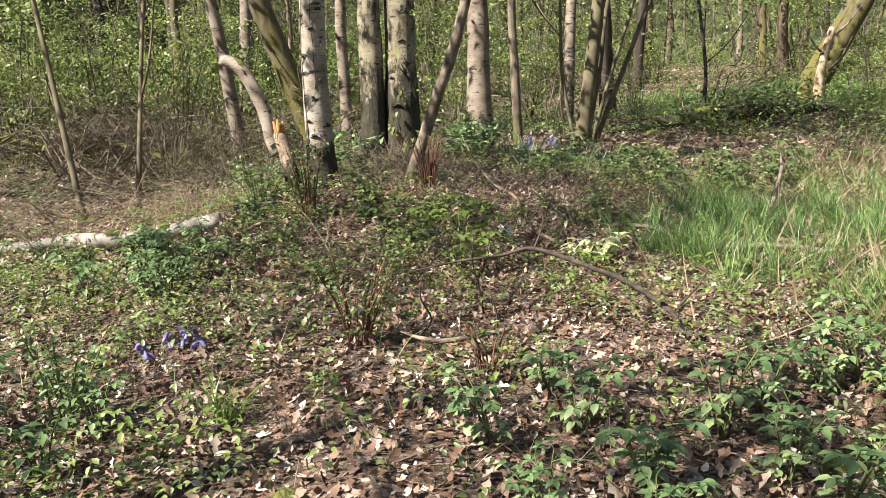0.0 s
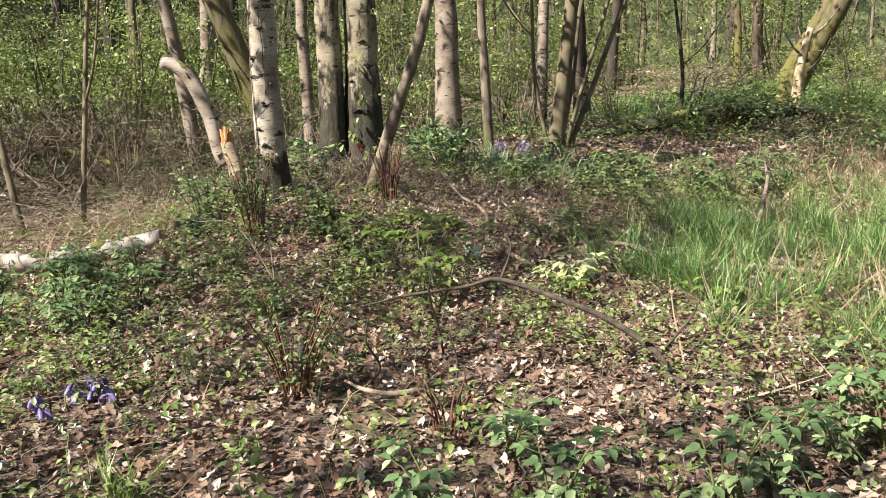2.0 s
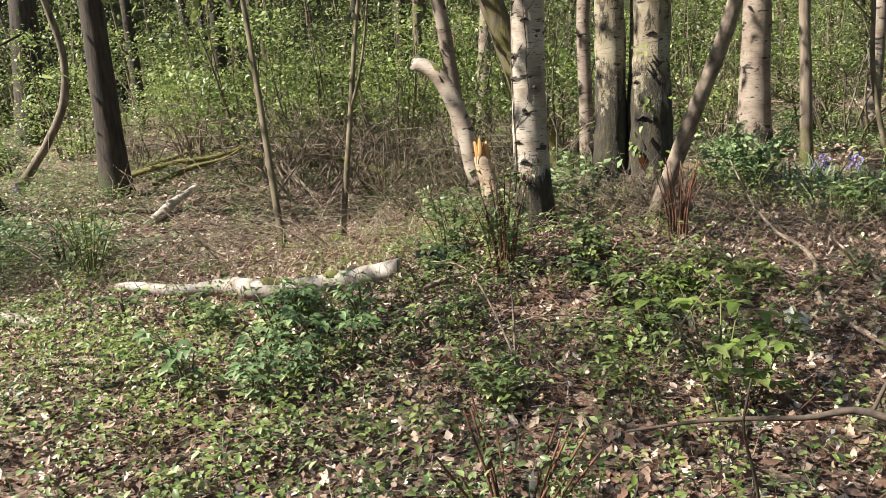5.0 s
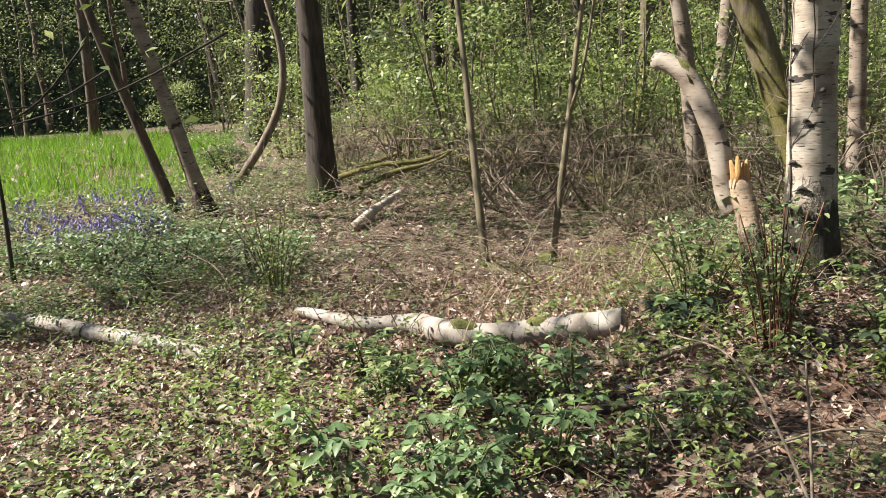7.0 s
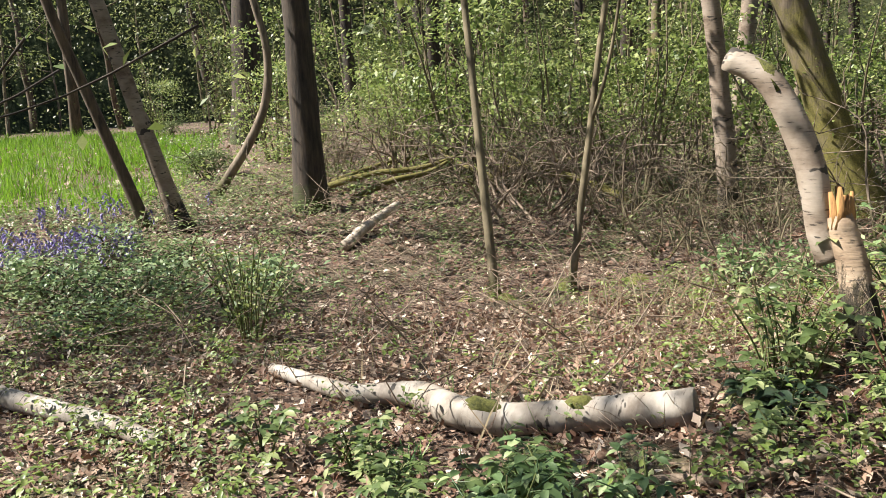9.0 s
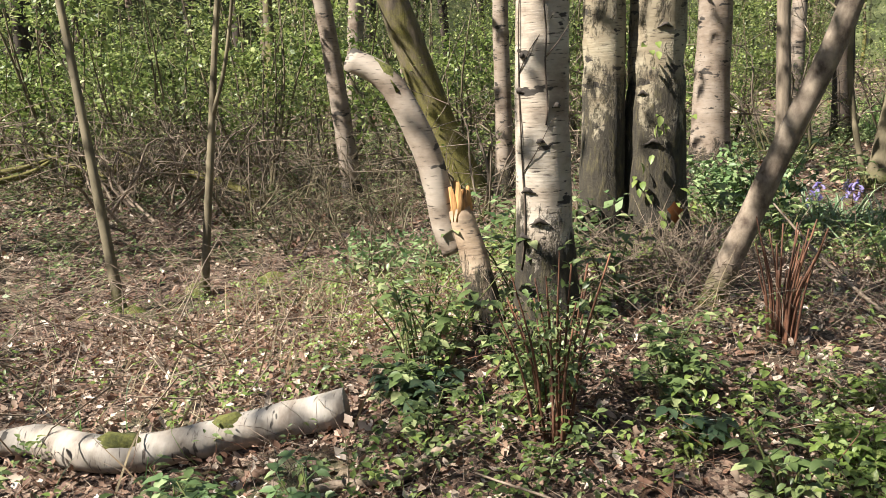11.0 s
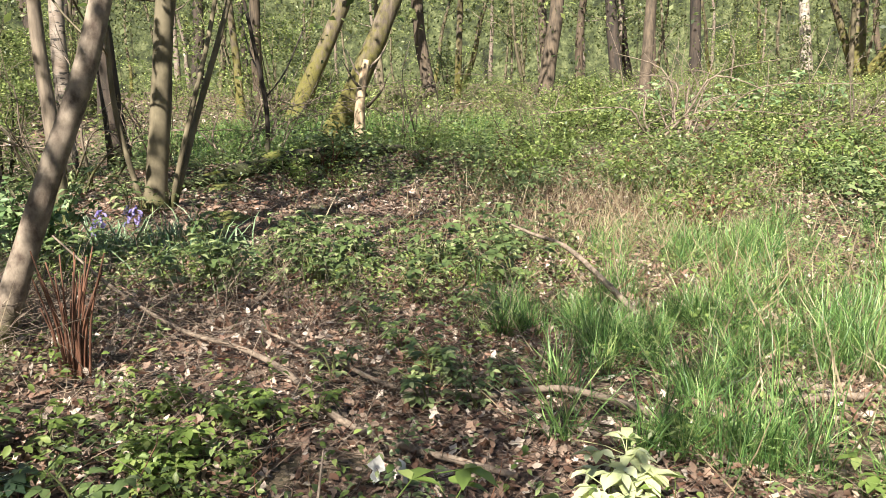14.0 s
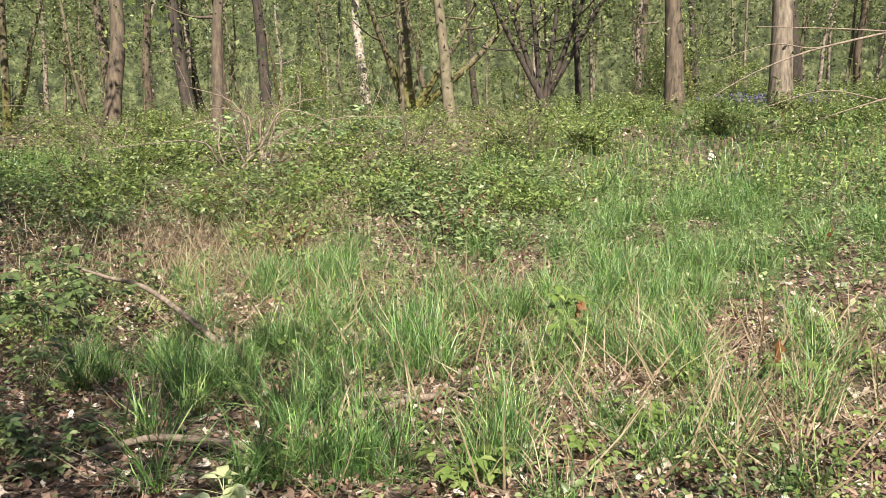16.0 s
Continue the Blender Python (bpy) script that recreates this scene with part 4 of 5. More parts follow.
rnd = random.Random(11)
places = ring_places(150, 10.5, 30, -40, 190, rnd, lambda x, y: open_wood(x, y) and (math.hypot(x, y - 7) > 27 or not -15 < math.degrees(math.atan2(y - 7, x)) < 62))
low_places = ring_places(60, 11, 26, -15, 62, rnd, lambda x, y: open_wood(x, y))
protos = [proto_shrub(41, 6, 2.6, .9, 1900, .08, M_WOODLEAF, M_BARK_OLIVE), proto_shrub(42, 7, 1.9, 1.0, 1900, .075, M_WOODLEAF, M_BARK),
          proto_shrub(43, 6, 3.4, .9, 1900, .09, M_FARLEAF, M_BARK_OLIVE), proto_shrub(44, 7, 1.4, .9, 1600, .07, M_BRAMBLE, M_BARK)]
for k, p in enumerate(protos):
    copies(p, places[k::4], rnd)
copies(proto_shrub(46, 7, .9, .8, 1400, .07, M_WOODLEAF, M_BARK), low_places, rnd)
mounds = [q for q in ring_places(64, 7.5, 13.5, 12, 62, rnd, lambda x, y: math.hypot(x - 3.4, y - 13.6) > 2.2 and math.hypot(x - 5.2, y - 13.4) > 1.4 and y > 8.8)]
copies(proto_shrub(50, 7, .55, .5, 520, .075, M_BRAMBLE, M_REDSTEM), mounds[0::3], rnd, .6, 1.15)
copies(proto_shrub(51, 7, .5, .5, 420, .085, M_FRESH, M_BARK), mounds[1::3], rnd, .6, 1.1)
copies(proto_shrub(52, 9, .6, .5, 260, .075, M_WOODLEAF, M_REDSTEM), mounds[2::3], rnd, .6, 1.2)
copies(proto_shrub(56, 9, .42, .5, 620, .055, M_NETTLE, M_BARK), [(-6.9, 9.7), (-6.2, 10.0), (-7.6, 10.2), (-5.6, 9.6), (-6.6, 10.6), (-8.2, 10.9), (-7.2, 11.2), (-5.3, 10.3), (-7.9, 9.7), (-6.0, 11.1)], rnd, .8, 1.15)
brush = [(-9.2, 17.2), (-7.6, 17.6), (-6.6, 17.2), (-5.4, 17.4), (-4.6, 16.4), (-9.6, 18.2), (-8.3, 19.0), (-6.0, 19.2), (-4.2, 18.4), (-2.9, 17.4), (-1.9, 16.4), (-1.6, 18.2), (-10.6, 16.6), (-10.9, 19.4), (.2, 16.6), (-.4, 18.4)]
copies(proto_shrub(45, 8, 2.5, 1.1, 1500, .075, M_WOODLEAF, M_BARK_OLIVE), brush[0::2], rnd)
copies(proto_shrub(49, 7, 2.2, 1.1, 1700, .075, M_FRESH, M_BARK_OLIVE), brush[1::2], rnd)


def proto_tangle(seed, canes, reach, high, bark):
    """Bare branches that arch out of one foot and cross each other, with side twigs."""
    rnd, r = random.Random(seed), np.random.default_rng(seed)
    root = thing("bare_bush", (0, 0, -60), "tangled bare grey-brown branches arching low over the ground", "bush", "tangled bushes")
    for k in range(canes):
        a = rnd.uniform(0, 6.28)
        w, h = reach * rnd.uniform(.35, 1), high * rnd.uniform(.4, 1)
        b = Vector((rnd.uniform(-.3, .3), rnd.uniform(-.3, .3), -.06))
        m = b + Vector((math.cos(a) * w * .4, math.sin(a) * w * .4, h * .85)) + Vector((rnd.uniform(-.2, .2), rnd.uniform(-.2, .2), 0))
        e = b + Vector((math.cos(a + rnd.uniform(-.5, .5)) * w, math.sin(a) * w, h * rnd.uniform(.5, 1.1)))
        line = bend([b, b.lerp(m, .5) + Vector((rnd.uniform(-.1, .1), rnd.uniform(-.1, .1), .05)), m, e], 4)
        s = Soup()
        tube(s, line, blend(rnd.uniform(.008, .02), .003, len(line)), 5, .1, rnd)
        cane = part("branch", s, bark, root)
        tw = Soup()
        n = 12
        at = np.array([tuple(line[i]) for i in r.integers(3, len(line), n)])
        strew(tw, TWIG, at, r.uniform(0, 6.28, n), r.normal(.5, .5, n), 0, r.uniform(.25, .8, n))
        part("twig_spray", tw, bark, cane)
    return root


bare = [(-9.6, 16.0), (-8.4, 16.6), (-7.2, 16.2), (-6.2, 16.0), (-5.2, 15.6), (-4.3, 15.2), (-6.8, 17.4), (-5.4, 17.2), (-3.9, 16.4), (-2.8, 15.2), (-2.4, 16.6), (-7.9, 18.2), (-4.6, 18.6), (-.9, 16.9), (-1.6, 14.2), (-3.3, 14.2), (.2, 17.4), (1.9, 17.2), (3.6, 18.9), (5.1, 19.4), (7.9, 18.6), (9.2, 16.9), (10.8, 15.4), (-10.9, 17.6), (-2.2, 13.2), (-5.8, 14.9), (12.4, 13.2), (14.2, 11.4)]
copies(proto_tangle(53, 13, 1.7, 1.5, M_BARK_OLIVE), bare[0::3], rnd, .8, 1.25)
copies(proto_tangle(54, 12, 1.9, 1.1, M_STICK), bare[1::3], rnd, .8, 1.25)
copies(proto_tangle(55, 12, 1.5, 1.8, M_BARK_GREY), bare[2::3], rnd, .8, 1.2)
copies(proto_shrub(47, 5, 1.7, .8, 170, .16, M_NETTLE, M_BARK_OLIVE, LEAF), [(12.6, 16.6), (14.0, 15.9), (13.2, 17.6), (11.6, 17.3), (15.6, 15.6)], rnd)
copies(proto_shrub(48, 6, .8, .6, 420, .09, M_NETTLE, M_BARK), [(.45, 13.2), (.75, 13.6), (-.85, 11.7), (-1.7, 12.2), (-2.3, 12.8)], rnd)


# ---------------------------------------------------------------- trees of the surrounding wood
def proto_tree(seed, dia, height, bark, low, leaf):
    root, line, rad = make_tree("woodland_tree", "slender woodland tree in new leaf", (0, 0, float(gz(0, 0))), (random.Random(seed).uniform(-.4, .4), random.Random(seed + 1).uniform(-.4, .4), 3 + float(gz(0, 0))), dia, height, bark, seed, 1.25, low=low, leaf=leaf, leaves=760, limbs=4, sides=8, sway=.12, group="surrounding trees")
    return root


# the last 46 stand unseen behind the walker, added to dapple the ground
woods = ring_places(300, 15, 54, -60, 210, rnd, deep_wood) + ring_places(46, 9, 30, 195, 310, rnd, sunny_strip)
kinds = [(61, .20, 9, M_BARK_OLIVE, 2.6), (62, .28, 11, M_BARK, 3.2), (63, .16, 8, M_BARK_GREY, 2.4), (64, .24, 10, M_BIRCH_THIN, 3.0), (65, .34, 12, M_BARK_DARK, 3.6), (66, .22, 9, M_MOSSY, 2.5), (67, .13, 7, M_BARK_OLIVE, 2.0)]
for k, (sd, dia, h, bark, low) in enumerate(kinds):
    copies(proto_tree(sd, dia, h, bark, low, M_FARLEAF), woods[k::len(kinds)], rnd, .85, 1.3)


# ---------------------------------------------------------------- leaf litter, twigs and low growth (too many to count)
BARE = [(1.3, 9.6, .45, .9), (1.95, 9.15, .45, .9), (1.2, 10.7, .6, .85), (1.8, 10.4, .6, .7), (2.4, 8.5, .3, .7), (-3.9, 11.1, 1.2, .9), (-2.9, 10.6, .8, .7), (3.4, 13.6, 1.5, .85), (.9, 5.9, .9, .6), (-2.5, 8.4, .6, .5), (1.6, 11.0, .8, .5), (1.5, 8.1, .5, .5), (5.2, 13.6, 1.2, .6), (-1.6, 6.0, .8, .5), (-6, 12.2, 1.0, .6), (-2.4, 9.2, .45, .85), (-1.7, 9.45, .35, .85), (-3.3, 9.2, .5, .8), (-4.6, 8.3, .5, .6), (1.0, 5.5, 1.1, .75), (6.3, 12.3, 1.0, .75), (5.0, 11.7, .7, .6), (8.5, 11.2, 1.2, .5), (.3, 10.9, .7, .6)]


def cover(x, y):
    """How much green grows at a place, 0 to 1."""
    c = .38 + .62 * smooth01((patchy(x, y, 1.1, .4) - .35) / .3)
    for cx, cy, r, k in ((2.5, 12.0, .8, .7), (3.5, 11.3, .6, .6), (1.5, 12.4, .5, .5), (6.5, 10.0, 1.2, .4), (8.5, 10.5, 1.5, .4), (-6.6, 9.6, 1.2, .6), (-8.2, 10.0, 1.0, .5), (-2.6, 8.7, .5, .4), (-1.6, 7.9, .7, .4)):
        c = c + k * near_dot(x, y, cx, cy, r)
    for cx, cy, r, k in BARE:
        c = c * (1 - k * near_dot(x, y, cx, cy, r))
    return np.clip(c, .03, 1)


def disk(count, cx, cy, r0, r1, a0=0.0, a1=360.0, even=.5):
    r = (rng.uniform(0, 1, count) ** even) * (r1 - r0) + r0
    a = np.radians(rng.uniform(a0, a1, count))
    return cx + r * np.cos(a), cy + r * np.sin(a)


def on_ground(x, y, lift=0.0):
    return np.stack([x, y, gz(x, y) + lift], -1)


def litter():
    s = Soup()
    x, y = disk(46000, 0, 7.6, 0, 5.8)
    n = len(x)
    strew(s, OAK, on_ground(x, y, rng.uniform(.0, .03, n)), rng.uniform(0, 6.28, n), rng.normal(.05, .55, n), rng.normal(0, .65, n), rng.uniform(.03, .078, n))
    x, y = disk(36000, 0, 7.6, 0, 5.8)
    n = len(x)
    strew(s, OAK_FLAT, on_ground(x, y, rng.uniform(.0, .02, n)), rng.uniform(0, 6.28, n), rng.normal(0, .5, n), rng.normal(0, .6, n), rng.uniform(.025, .06, n))
    x, y = disk(90000, 0, 8.5, 5.2, 12.5, even=.6)
    keep = ~inside(x, y, LAWN_LEFT)
    x, y = x[keep], y[keep]
    n = len(x)
    strew(s, OAK_FLAT, on_ground(x, y, rng.uniform(.0, .03, n)), rng.uniform(0, 6.28, n), rng.normal(0, .4, n), rng.normal(0, .5, n), rng.uniform(.045, .09, n))
    x, y = disk(16000, 0, 9, 12, 30, -50, 200, even=.6)
    n = len(x)
    strew(s, OAK_FLAT, on_ground(x, y, rng.uniform(.0, .04, n)), rng.uniform(0, 6.28, n), rng.normal(0, .4, n), rng.normal(0, .5, n), rng.uniform(.10, .22, n))
    stuff("leaf_litter", s, M_LITTER, "brown and tan fallen oak leaves on the ground", "leaf litter")


def twigs():
    s, d = Soup(), Soup()
    x, y = disk(13000, 0, 8.6, 0, 9, even=.6)
    n = len(x)
    strew(s, TWIG, on_ground(x, y, rng.uniform(.01, .09, n)), rng.uniform(0, 6.28, n), rng.normal(.08, .25, n), 0, rng.uniform(.07, .36, n))
    x, y = disk(4200, 0, 8.2, 0, 7, even=.6)
    n = len(x)
    strew(d, TWIG, on_ground(x, y, rng.uniform(.01, .07, n)), rng.uniform(0, 6.28, n), rng.normal(.25, .4, n), 0, rng.uniform(.08, .3, n))
    x, y = disk(3600, -5.0, 14.8, 0, 6, even=.6)
    n = len(x)
    strew(s, TWIG, on_ground(x, y, rng.uniform(.02, .3, n)), rng.uniform(0, 6.28, n), rng.normal(.2, .3, n), 0, rng.uniform(.25, .8, n))
    for cx, cy, r, k, h in ((.12, 10.8, .45, 520, .25), (-.3, 11.2, .5, 440, .25), (.9, 11.4, .6, 380, .2), (1.2, 13.0, .8, 360, .2), (-.2, 10.0, .6, 260, .12), (2.4, 10.6, .6, 300, .15), (1.7, 10.6, .8, 520, .15), (1.4, 9.6, .5, 260, .08), (-1.6, 11.2, .9, 360, .15), (-2.6, 12.4, 1.0, 300, .15), (.7, 8.0, .8, 300, .2), (5.6, 12.6, 1.2, 300, .25), (3.2, 14.3, 1.0, 160, .1), (-.4, 8.1, .8, 220, .12), (4.6, 17.0, 2.0, 300, .25)):
        x, y = cx + rng.normal(0, r, k), cy + rng.normal(0, r, k)
        strew(s if k % 3 else d, TWIG, on_ground(x, y, rng.uniform(.01, h, k)), rng.uniform(0, 6.28, k), rng.normal(.2, .35, k), 0, rng.uniform(.1, .38, k))
    for cx, cy, r, k in ((.08, 11.0, .22, 150), (-.2, 11.3, .3, 110), (.3, 11.3, .25, 90), (2.2, 11.3, .7, 200)):
        x, y = cx + rng.normal(0, r, k), cy + rng.normal(0, r, k)
        strew(s, TWIG, on_ground(x, y, rng.uniform(.0, .08, k)), rng.uniform(0, 6.28, k), rng.uniform(.2, 1.1, k), 0, rng.uniform(.25, .6, k))
    stuff("fallen_twigs", s, M_STICK, "thin pale dead twigs scattered on leaves", "twigs")
    stuff("dead_bramble_canes", d, M_REDSTEM, "thin reddish dead canes among leaves", "twigs")


def greens(soup, x, y, per, high, wide, size, shape, sit=.03):
    """Small plants: each a tuft of leaves held out round a stem."""
    k = len(x)
    n = k * per
    px, py = np.repeat(x, per), np.repeat(y, per)
    grow = np.repeat(rng.uniform(.45, 1.15, k), per)
    a = rng.uniform(0, 6.28, n)
    out = rng.uniform(.1, 1, n) * wide * grow
    z = gz(px, py) + sit + rng.uniform(.1, 1, n) ** .8 * high * grow
    at = np.stack([px + np.cos(a) * out, py + np.sin(a) * out, z], -1)
    strew(soup, shape, at, a - np.pi / 2 + rng.normal(0, .5, n), rng.normal(.05, .35, n), rng.normal(0, .3, n), rng.uniform(.6, 1.25, n) * size * (.6 + .4 * grow))


def thin_by(x, y, chance):
    keep = rng.uniform(0, 1, len(x)) < chance
    return x[keep], y[keep]


def undergrowth():
    s, t, u = Soup(), Soup(), Soup()
    x, y = disk(13500, 0, 7.6, 0, 6.4)
    x, y = thin_by(x, y, cover(x, y) * np.where(inside(x, y, GRASS_RIGHT), .35, 1.0))
    h = len(x) // 2
    greens(s, x[:h], y[:h], 12, .15, .09, .036, LEAF)
    greens(t, x[h:], y[h:], 12, .18, .085, .04, LEAF)
    x, y = disk(21000, 0, 9, 5.8, 14, -70, 215, even=.65)
    x, y = thin_by(x, y, cover(x, y) * np.where(inside(x, y, LAWN_LEFT), .25, 1))
    greens(u, x, y, 10, .2, .14, .062, LEAF_SMALL)
    stuff("bramble_cover", s, M_BRAMBLE, "low green bramble and ivy leaves on litter", "undergrowth")
    stuff("herb_cover", t, M_FRESH, "low fresh yellow-green herb leaves", "undergrowth")
    stuff("ground_plants", u, M_BRAMBLE, "mixed low green woodland plants", "undergrowth")
    # the deeper band of brambles behind the glade
    x, y = disk(17000, 0, 7, 9.5, 34, -45, 70, even=.75)
    x, y = thin_by(x, y, smooth01((patchy(x, y, 1.3, 2) - .25) / .4))
    x2, y2 = disk(9000, 0, 7, 10, 30, 70, 200, even=.75)
    keep = ~inside(x2, y2, LAWN_LEFT)
    x2, y2 = thin_by(x2[keep], y2[keep], .8 * smooth01((patchy(x2[keep], y2[keep], 1.4, 1) - .25) / .4))
    x, y = np.concatenate([x, x2]), np.concatenate([y, y2])
    sort = np.clip((patchy(x, y, 1.0, 5) * 1.2 + rng.normal(0, .12, len(x)) - .1) * 3, 0, 2.99).astype(int)
    for k, (nm, mat, hi, wd, sz) in enumerate((("bramble_thicket", M_BRAMBLE, .5, .3, .08), ("sapling_thicket", M_WOODLEAF, .75, .32, .085), ("fresh_thicket", M_FRESH, .4, .26, .09))):
        v = Soup()
        greens(v, x[sort == k], y[sort == k], 12, hi, wd, sz, LEAF_SMALL)
        stuff(nm, v, mat, ("dark green bramble leaves under trees", "mixed sapling leaves under trees", "pale fresh leaves in sunlight")[k], "undergrowth")
    # leaf haze between the far trunks
    w = Soup()
    x, y = disk(95000, 0, 7, 17, 52, -55, 205, even=.7)
    keep = ~(inside(x, y, LAWN_LEFT))
    x, y = x[keep], y[keep]
    n = len(x)
    z = gz(x, y) + rng.uniform(0, 1, n) ** 1.3 * 7.5
    clump = patchy(x * 1.0, y + z * 1.5, 1.7, .8)
    keep = clump > .42
    x, y, z = x[keep], y[keep], z[keep]
    n = len(x)
    strew(w, LEAF_SMALL, np.stack([x, y, z], -1), rng.uniform(0, 6.28, n), rng.normal(-.1, .6, n), rng.normal(0, .6, n), rng.uniform(.08, .2, n))
    stuff("far_foliage", w, M_FARLEAF, "pale spring foliage between distant trunks", "foliage")


def grasses():
    s = Soup()
    x = rng.uniform(1.6, 11.6, 13000)
    y = rng.uniform(5, 12.4, 13000)
    chance = 0 * x
    for cx, cy, r, k in ((3.35, 9.5, .55, 1), (5.6, 10.6, .7, .4), (4.3, 7.7, .7, .6), (5.6, 8.0, .9, .75), (7.5, 7.9, 1.1, .5), (10, 7.6, 1.4, .5), (3.1, 7.5, .5, .5), (4.6, 9.0, .6, .35), (2.6, 8.2, .4, .35)):
        chance = np.maximum(chance, k * near_dot(x, y, cx, cy, r))
    keep = rng.uniform(0, 1, 13000) < chance * .42 * (.03 + 1.15 * smooth01((patchy(x, y, .45, 3) - .47) / .12))
    x, y = x[keep], y[keep]
    per = 84
    tall = np.repeat(.6 + .6 * patchy(x, y, 1.6, 1.2), per)
    n = len(x) * per
    px, py = np.repeat(x, per) + rng.normal(0, .045, n), np.repeat(y, per) + rng.normal(0, .045, n)
    strew(s, BLADE, on_ground(px, py), rng.uniform(0, 6.28, n), rng.normal(-.15, .4, n), rng.normal(0, .3, n), rng.uniform(.12, .40, n) * tall)
    stuff("tall_grass", s, M_GRASS, "long lush green grass in sunlight", "grass")
    e = Soup()
    x, y = disk(5200, .6, 8.8, 0, 8)
    n = len(x)
    strew(e, BLADE_STIFF, on_ground(x, y), rng.uniform(0, 6.28, n), rng.normal(0, .9, n), rng.normal(0, .8, n), rng.uniform(.06, .2, n))
    for cx, cy, r, k in ((6.2, 12.6, 1.0, 2200), (4.2, 8.6, .8, 600), (5.2, 9.2, .8, 500), (4.4, 6.7, .8, 1000), (3.4, 7.3, .6, 500), (5.2, 11.6, .9, 900), (8.6, 13.0, 1.2, 900), (-1.8, 11.4, 1.0, 700)):
        x, y = cx + rng.normal(0, r, k), cy + rng.normal(0, r, k)
        strew(e, BLADE_STIFF, on_ground(x, y), rng.uniform(0, 6.28, k), rng.normal(0, .8, k), rng.normal(0, .7, k), rng.uniform(.15, .5, k))
    stuff("dry_stems", e, M_STRAW, "bleached dry grass and dead plant stems", "dead stems")
    d = Soup()
    x, y = disk(2600, .3, 9, 1, 8)
    n = len(x)
    strew(d, BLADE, on_ground(x, y), rng.uniform(0, 6.28, n), rng.normal(0, .4, n), rng.normal(0, .3, n), rng.uniform(.1, .3, n))
    stuff("sparse_grass", d, M_GRASS, "scattered thin grass blades in litter", "grass")
    w = Soup()
    wide = (BLADE_STIFF[0] * np.array([2.6, 1, 1]), BLADE_STIFF[1])
    x, y = rng.uniform(-34, -10, 60000), rng.uniform(10, 24.5, 60000)
    keep = inside(x, y, LAWN_LEFT) & (rng.uniform(0, 1, 60000) < .25 + 1.2 * patchy(x, y, .8, 4))
    x, y = x[keep], y[keep]
    n = len(x)
    strew(w, wide, on_ground(x, y), rng.uniform(0, 6.28, n), rng.normal(0, .3, n), rng.normal(0, .3, n), rng.uniform(.14, .34, n) * (.45 + 1.1 * patchy(x, y, 1.2, 2)))
    stuff("bright_lawn", w, M_LAWN, "vivid green sunlit grass glade", "grass")
    b = Soup()
    x, y = rng.uniform(3, 14, 16000), rng.uniform(17, 26, 16000)
    keep = inside(x, y, GRASS_BACK)
    x, y = x[keep], y[keep]
    n = len(x)
    strew(b, wide, on_ground(x, y), rng.uniform(0, 6.28, n), rng.normal(0, .35, n), rng.normal(0, .3, n), rng.uniform(.15, .4, n))
    x, y = rng.uniform(11, 25, 11000), rng.uniform(4, 12.5, 11000)
    n = len(x)
    strew(b, wide, on_ground(x, y), rng.uniform(0, 6.28, n), rng.normal(0, .35, n), rng.normal(0, .3, n), rng.uniform(.12, .42, n) * (.4 + 1.1 * patchy(x, y, 1.4, 2)))
    stuff("back_grass", b, M_GRASS, "grassy clearing behind the bank", "grass")


litter()
twigs()
undergrowth()
grasses()


# ---------------------------------------------------------------- single plants
def proto_bramble(seed, leaves, high, size, material, name="bramble_plant", label="young bramble shoot with three-part green leaves", group="bramble shoots"):
    rnd = random.Random(seed)
    r = np.random.default_rng(seed)
    root = thing(name, (0, 0, -60), label, "plant", group)
    for k in range(2 + leaves // 5):
        a, s, lv = rnd.uniform(0, 6.28), Soup(), Soup()
        h = high * rnd.uniform(.6, 1.0)
        e = Vector((math.cos(a) * h * .45, math.sin(a) * h * .45, h))
        line = bend([(0, 0, -.03), tuple(e * .55 + Vector((0, 0, h * .12))), tuple(e)], 4)
        tube(s, line, blend(.0045, .002, len(line)), 5)
        st = part("stem", s, M_GREENSTEM, root)
        for m in range(5):
            q = line[min(len(line) - 1, int((.3 + .7 * m / 4) * (len(line) - 1)))]
            b = rnd.uniform(0, 6.28)
            q2 = q + Vector((math.cos(b), math.sin(b), .35)) * size * rnd.uniform(.6, 1.1)
            tube(lv, [q, q2], [.0022, .0015], 4, cap=False)
            for dv in (-1.15, 0, 1.15):
                strew(lv, LEAF, [tuple(q2)], b - math.pi / 2 + dv, rnd.uniform(-.35, .2), rnd.uniform(-.3, .3), size * (1.0 if dv == 0 else .82) * rnd.uniform(.85, 1.15))
        part("foliage", lv, material, st)
    return root


def spots(count, centres, spread, seed):
    rr = random.Random(seed)
    out = []
    for k in range(count):
        cx, cy = centres[k % len(centres)]
        out.append((cx + rr.gauss(0, spread), cy + rr.gauss(0, spread)))
    return out


